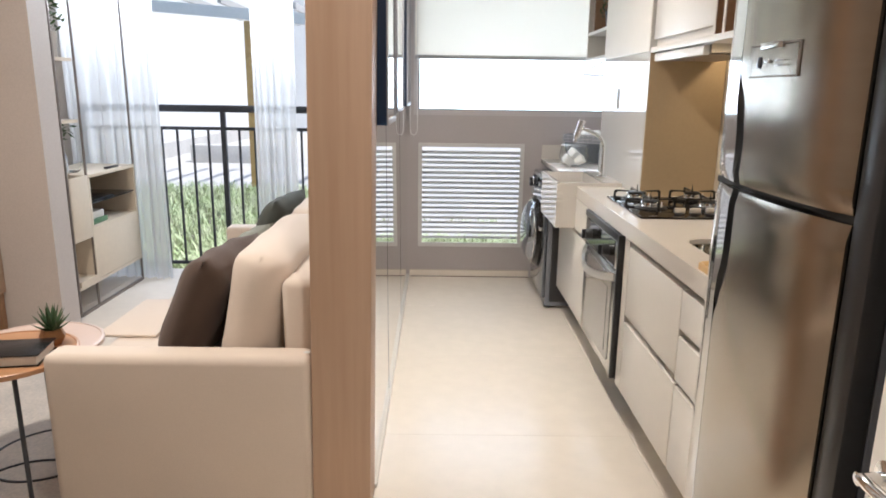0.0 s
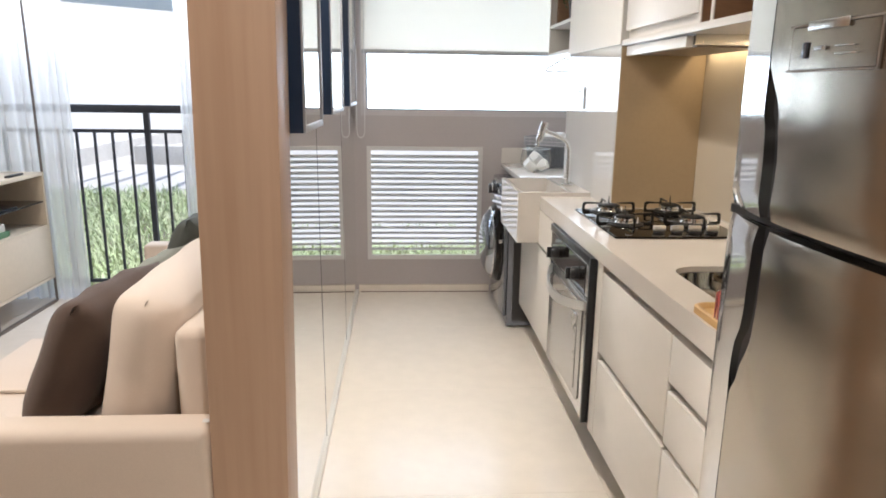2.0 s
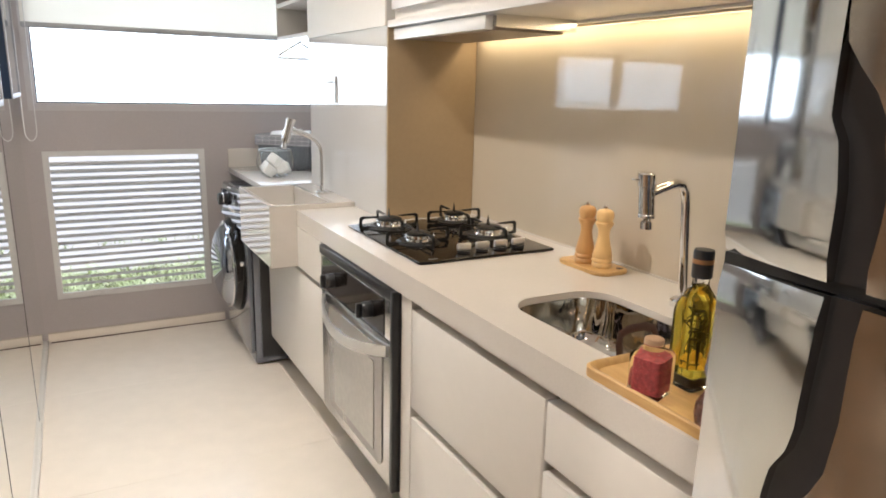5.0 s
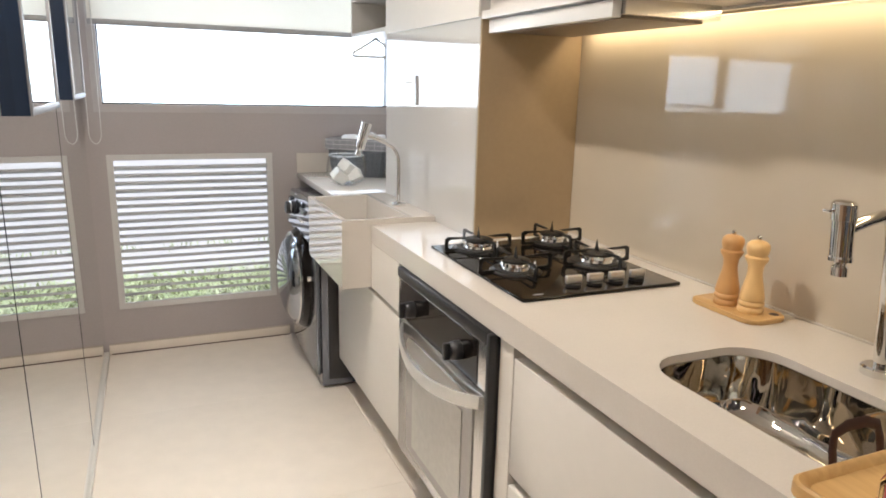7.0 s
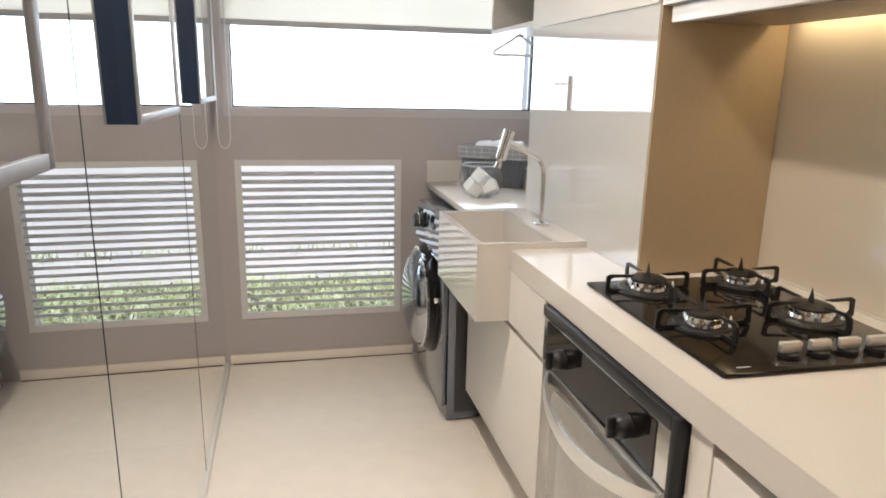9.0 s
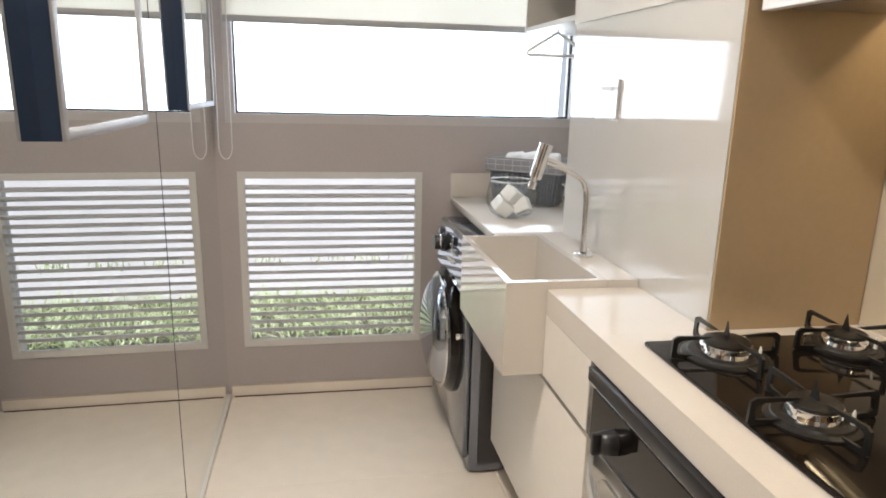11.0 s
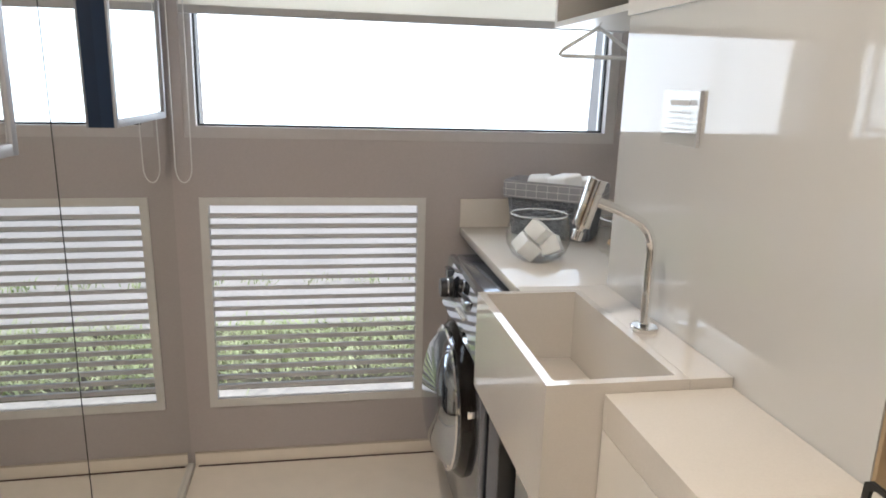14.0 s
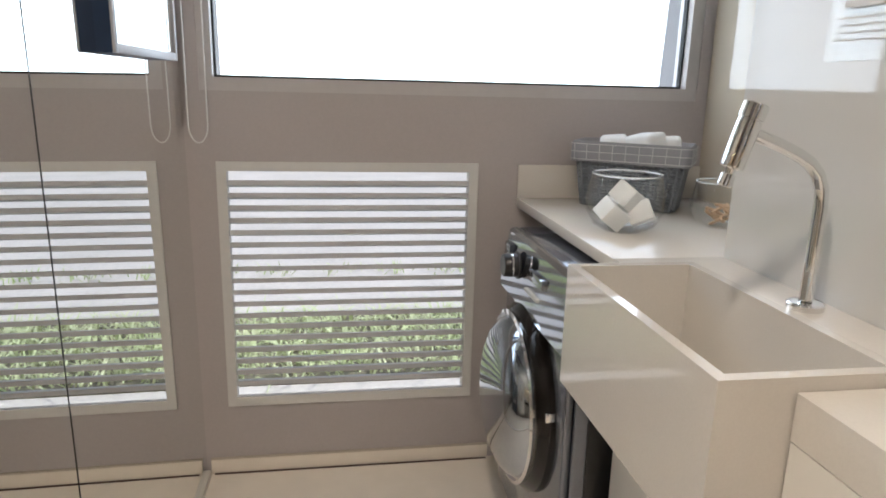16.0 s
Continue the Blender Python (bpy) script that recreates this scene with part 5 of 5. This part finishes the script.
part("end_side", B(X0, X1 - 0.023, 4.565, 4.585, 0.14, 0.855), "tv_cream", tv)
part("small_niche_back", B(X0, X0 + 0.02, 4.5855, 4.7995, 0.14, 0.44), "tv_wood", tv)
part("small_niche_floor", B(X0 + 0.02, X1, 4.5855, 4.7995, 0.14, 0.175), "tv_cream", tv)
for y in (4.56, 4.80, 5.505):
    for x in (X1 - 0.01, X0 + 0.01):
        part("upright", B(x - 0.006, x + 0.006, y - 0.006, y + 0.006, FLOOR, 2.3 if y < 5.0 else (2.3 if x > -2.3 else 0.12)), "bronze", tv, "thin bronze metal upright")
for y0, y1 in ((4.57, 4.79), (4.81, 5.495)):
    part("foot_bar", B(X1 - 0.019, X1 - 0.001, y0, y1, FLOOR, FLOOR + 0.018), "bronze", tv)
for z in (1.20, 1.585, 1.95):
    part("shelf", B(X0 + 0.02, X1 - 0.02, 4.57, 4.79, z, z + 0.02), "tv_cream", tv)
solo("book", B(-2.36, -2.14, 4.87, 5.10, 0.5005, 0.535, bev=0.002), "book_green", "green book lying in the sideboard niche", "book", "books in the niche")
solo("book", B(-2.36, -2.15, 4.86, 5.07, 0.536, 0.585, bev=0.002), "paper", "white book lying on the green book", "book", "books in the niche")
solo("magazine", B(-2.40, -2.13, 4.85, 5.20, 0.6635, 0.675, bev=0.001), "book_black", "dark magazine on the glass shelf", "magazine")
solo("remote_control", B(-2.16, -2.13, 5.15, 5.32, 0.8582, 0.872, bev=0.003), "black_plastic", "black remote control on the sideboard", "remote")
solo("bottle", lathe(bmesh.new(), -2.2, 4.70, [(0.03, 0.8555), (0.032, 0.86), (0.032, 0.98), (0.014, 1.03), (0.014, 1.08)], 24), "chrome", "slim silver bottle on the shelf unit", "bottle")
solo("vase", lathe(bmesh.new(), -2.25, 4.63, [(0.028, 0.8555), (0.04, 0.90), (0.036, 0.97), (0.018, 1.02), (0.02, 1.05), (0.016, 1.05), (0.014, 1.02), (0.0, 0.95)], 24), "copper", "small bronze vase on the shelf unit", "vase")
solo("glass_bowl", lathe(bmesh.new(), -2.26, 4.93, [(0.03, 0.8584), (0.05, 0.875), (0.055, 0.93), (0.052, 0.93), (0.047, 0.878), (0.0, 0.866)], 28), "glass", "small clear glass bowl on the sideboard", "bowl")
for zz, nn in ((1.62, 150), (1.10, 60)):
    lf = bmesh.new()
    for k in range(nn):
        c = Vector((-2.2 + random.uniform(-0.08, 0.08), 4.68 + random.uniform(-0.07, 0.07), zz + (random.uniform(0.15, 0.5) if zz > 1.5 else random.uniform(0.0, 0.09))))
        d = Vector((random.uniform(-1, 1), random.uniform(-1, 1), random.uniform(-0.8, 0.5))).normalized() * 0.03
        e = d.cross(Vector((random.random(), 1, random.random()))).normalized() * 0.009
        lf.faces.new([lf.verts.new(p) for p in (c - d, c + e, c + d, c - e)])
    solo("trailing_plant", lf, "leaf", "green leafy plant on the shelf unit", "plant", smooth=False)
solo("plant_pot", lathe(bmesh.new(), -2.2, 4.68, [(0.05, 1.6055), (0.06, 1.76), (0.055, 1.76), (0.05, 1.74), (0.0, 1.74)], 24), "ceramic", "beige pot on the shelf unit", "pot")

cbn = thing("wooden_cabinet", (-2.45, 4.05, FLOOR), "low wooden cabinet with dark legs against the wall", "cabinet")
part("body", B(-3.1, -2.36, 3.90, 4.225, 0.22, 0.56, bev=0.003), "tv_wood", cbn)
part("door", B(-2.75, -2.38, 3.885, 3.899, 0.24, 0.54, bev=0.002), "tv_cream", cbn)
for x in (-3.05, -2.39):
    for y in (3.93, 4.19):
        part("leg", B(x - 0.02, x + 0.02, y - 0.02, y + 0.02, FLOOR, 0.2195), "oak_shelf", cbn, "dark wood leg")

# curtains
def curtain(x0, x1, y, z0, z1, folds, label):
    """A sheer with folds of uneven width and depth, fuller towards the hem."""
    rnd = random.Random(int(abs(x0) * 1000))
    cuts = [0.0]
    for _ in range(folds):
        cuts.append(cuts[-1] + rnd.uniform(0.5, 1.6))
    cuts = [c / cuts[-1] for c in cuts]
    deep = [rnd.uniform(0.012, 0.040) for _ in range(folds)]
    lean = [rnd.uniform(-0.012, 0.012) for _ in range(folds + 1)]
    bm, rows = bmesh.new(), []
    for i in range(folds):
        for q in range(10):
            u = q / 10
            cols = []
            for j in range(15):
                h = j / 14
                drift = (lean[i] * (1 - u) + lean[i + 1] * u) * (1 - h) * math.sin(2.2 * h + i)
                px = x0 + (x1 - x0) * (cuts[i] + (cuts[i + 1] - cuts[i]) * u) + drift
                py = y + deep[i] * (1.1 - 0.35 * h) * math.sin(2 * math.pi * u) + 0.006 * math.sin(4 * h + 3 * i)
                cols.append(bm.verts.new((px, py, z0 + (z1 - z0) * h)))
            rows.append(cols)
    for a, b in zip(rows, rows[1:]):
        for j in range(14):
            bm.faces.new((a[j], b[j], b[j + 1], a[j + 1]))
    return solo("curtain", bm, "sheer", label, "curtain", "sheer curtains", smooth=80)


curtain(-2.12, -1.87, 5.53, FLOOR + 0.005, 2.5, 4, "white sheer curtain gathered beside the balcony opening")
curtain(-2.60, -2.12, 5.56, FLOOR + 0.005, 2.5, 7, "white sheer curtain behind the sideboard")
curtain(-1.17, -0.84, 5.53, FLOOR + 0.005, 2.5, 6, "white sheer curtain hanging behind the sofa end")
solo("curtain_rail", B(-2.62, -0.45, 5.515, 5.555, 2.5, 2.53), "alu_white", "white curtain rail under the ceiling", "rail")

# balcony railing
rl = thing("balcony_railing", (-1.5, 5.9, FLOOR), "dark painted metal balcony railing", "railing")
part("handrail", B(-2.61, -0.46, 5.755, 5.805, 1.245, 1.30, bev=0.004), "iron_dark", rl)
part("upper_bar", B(-2.61, -0.46, 5.77, 5.79, 1.105, 1.13), "iron_dark", rl)
part("lower_bar", B(-2.61, -0.46, 5.77, 5.79, 0.005, 0.03), "iron_dark", rl)
for x in (-2.60, -1.487, -0.47):
    part("post", B(x - 0.018, x + 0.018, 5.762, 5.798, FLOOR, 1.2445), "iron_dark", rl)
for k in range(1, 17):
    x = -2.60 + 0.1237 * k
    if min(abs(x + 1.487), abs(x + 0.47)) > 0.05:
        part("baluster", B(x - 0.008, x + 0.008, 5.772, 5.788, 0.0305, 1.1045), "iron_dark", rl)

# entrance door beside the fridge
ed = thing("door_1", (0.91, 0.8, FLOOR), "cream entrance door standing in the hall wall", "door", kind="structure")
part("leaf", B(0.885, 0.918, 0.35, 1.215, FLOOR + 0.01, 2.05, bev=0.002), "cab_white", ed)
hn = part("door_handle", lathe_x(bmesh.new(), 0, 1.165, 0.90, [(0.026, 0.884), (0.026, 0.876), (0.010, 0.874), (0.010, 0.835), (0.0, 0.834)], 24), "chrome", ed, "chrome lever handle")
part("lever", tube(bmesh.new(), [(0.842, 1.165, 0.90), (0.838, 1.13, 0.902), (0.840, 1.08, 0.900), (0.842, 1.045, 0.898)], 0.010, 12), "chrome", hn)

# assumed ceiling downlights, out of view
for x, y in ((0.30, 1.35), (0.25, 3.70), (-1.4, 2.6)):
    dl = thing("assumed_ceiling_light", (x, y, CEIL), "assumed round recessed white ceiling downlight, out of view", "downlight", "ceiling downlights")
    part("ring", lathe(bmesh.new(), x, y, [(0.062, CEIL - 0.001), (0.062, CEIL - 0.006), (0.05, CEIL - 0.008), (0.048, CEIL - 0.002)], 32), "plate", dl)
    part("diffuser", lathe(bmesh.new(), x, y, [(0.0475, CEIL - 0.001), (0.0475, CEIL - 0.004), (0.0, CEIL - 0.004)], 32), "lamp_glow", dl, "glowing warm diffuser of the assumed downlight")

# ---- outside ----
GZ = -0.16
structure("ground", B(-60, 60, 5.86, 120, GZ - 0.2, GZ), "path", "pale paved ground outside", "ground")
structure("lawn_bed", B(-7, -0.8, 5.9, 11.2, GZ, GZ + 0.012), "soil", "planted garden bed", "lawn")
structure("lawn_bed_side", B(-0.7995, 4, 6.62, 7.6, GZ, GZ + 0.012), "soil", "planted garden bed by the kitchen", "lawn")
structure("garden_wall", B(-6.4, -6.2, 11.5, 30, GZ, 7.0), "outer_white", "tall white garden wall", "wall")
structure("garden_wall_end", B(-6.2, 30, 26.0, 26.2, GZ, 12.0), "outer_white", "tall white end wall of the garden", "wall")
structure("garden_wall_plinth", B(-6.1999, -6.05, 11.5, 25.9, GZ, GZ + 0.35), "path", "pale plinth along the garden wall", "wall")
gr = bmesh.new()
random.seed(11)


def blade_at(x, y, hgt, arch=1.0):
    a = random.uniform(0, 6.28)
    w, b = 0.0035 + 0.005 * random.random(), random.uniform(0.3, 1.3) * hgt * arch
    dx, dy = math.cos(a), math.sin(a)
    z = GZ + 0.01
    p = [(x - dy * w, y + dx * w, z), (x + dy * w, y - dx * w, z), (x + dx * b * 0.4 + dy * w * 0.8, y + dy * b * 0.4 - dx * w * 0.8, z + hgt * 0.65), (x + dx * b * 0.4 - dy * w * 0.8, y + dy * b * 0.4 + dx * w * 0.8, z + hgt * 0.65), (x + dx * b, y + dy * b, z + hgt * (0.85 + 0.15 * random.random()))]
    v = [gr.verts.new(q) for q in p]
    gr.faces.new(v[:4])
    gr.faces.new((v[3], v[2], v[4]))


for k in range(3600):
    tuft = random.random() ** 0.7
    blade_at(random.uniform(-0.8, 2.6), 6.66 + 0.90 * random.random(), random.uniform(0.05, 0.14) * tuft + 0.02, random.uniform(1.0, 3.2))
for k in range(240):
    blade_at(random.gauss(round(random.uniform(-1, 3) * 2.3) / 2.3, 0.09), random.gauss(8.6, 0.06), random.uniform(0.03, 0.10), random.uniform(0.6, 2.0))
for k in range(16000):
    blade_at(random.uniform(-5.5, -0.8), 5.95 + 5.2 * random.random() ** 1.2, random.uniform(0.06, 0.20))
solo("grass", gr, "grass", "long green ornamental grass in the garden bed", "grass", kind="stuff", smooth=False)
pg = thing("pergola", (-2.65, 11.0, GZ), "pale timber pergola with a slatted roof in the garden", "pergola")
part("post", B(-2.72, -2.60, 10.95, 11.07, GZ, 2.42), "bamboo", pg)
part("beam", placed(B(-2.2, 1.4, -0.06, 0.06, 0, 0.16), -2.7, 11.0, 2.44, 0, 4, 0), "outer_white", pg)
for k in range(6):
    part("slat", placed(B(-0.03, 0.03, -0.1, 3.0, 0, 0.09), -3.6 + 0.55 * k, 11.0, 2.70 - 0.035 * k, 0, 0, 0), "path", pg)
solo("garden_bench", B(-5.2, -3.2, 15.2, 15.7, GZ, 0.22, bev=0.01), "path", "pale stone bench by the garden wall", "bench")

# ---- floor tiles ----
fl = bpy.data.objects["floor"]
tile_mesh = None
P_, Q_ = 0.93, 1.10
for i in range(-4, 2):
    for j in range(-5, 5):
        x0, y0 = i * Q_, 2.115 + j * P_
        if tile_mesh is None:
            tbm = box(bmesh.new(), 0.0004, Q_ - 0.0004, 0.0004, P_ - 0.0004, FLOOR - 0.0038, FLOOR, bev=0.0006, seg=1)
            tile_mesh = mesh_of("tile", tbm, M["floor"])
        if y0 + P_ < -1.9 or y0 > 5.7 or x0 > 1.8:
            continue
        t = new("tile", tile_mesh)
        t.parent = fl
        t.location = Vector((x0, y0, 0)) * S
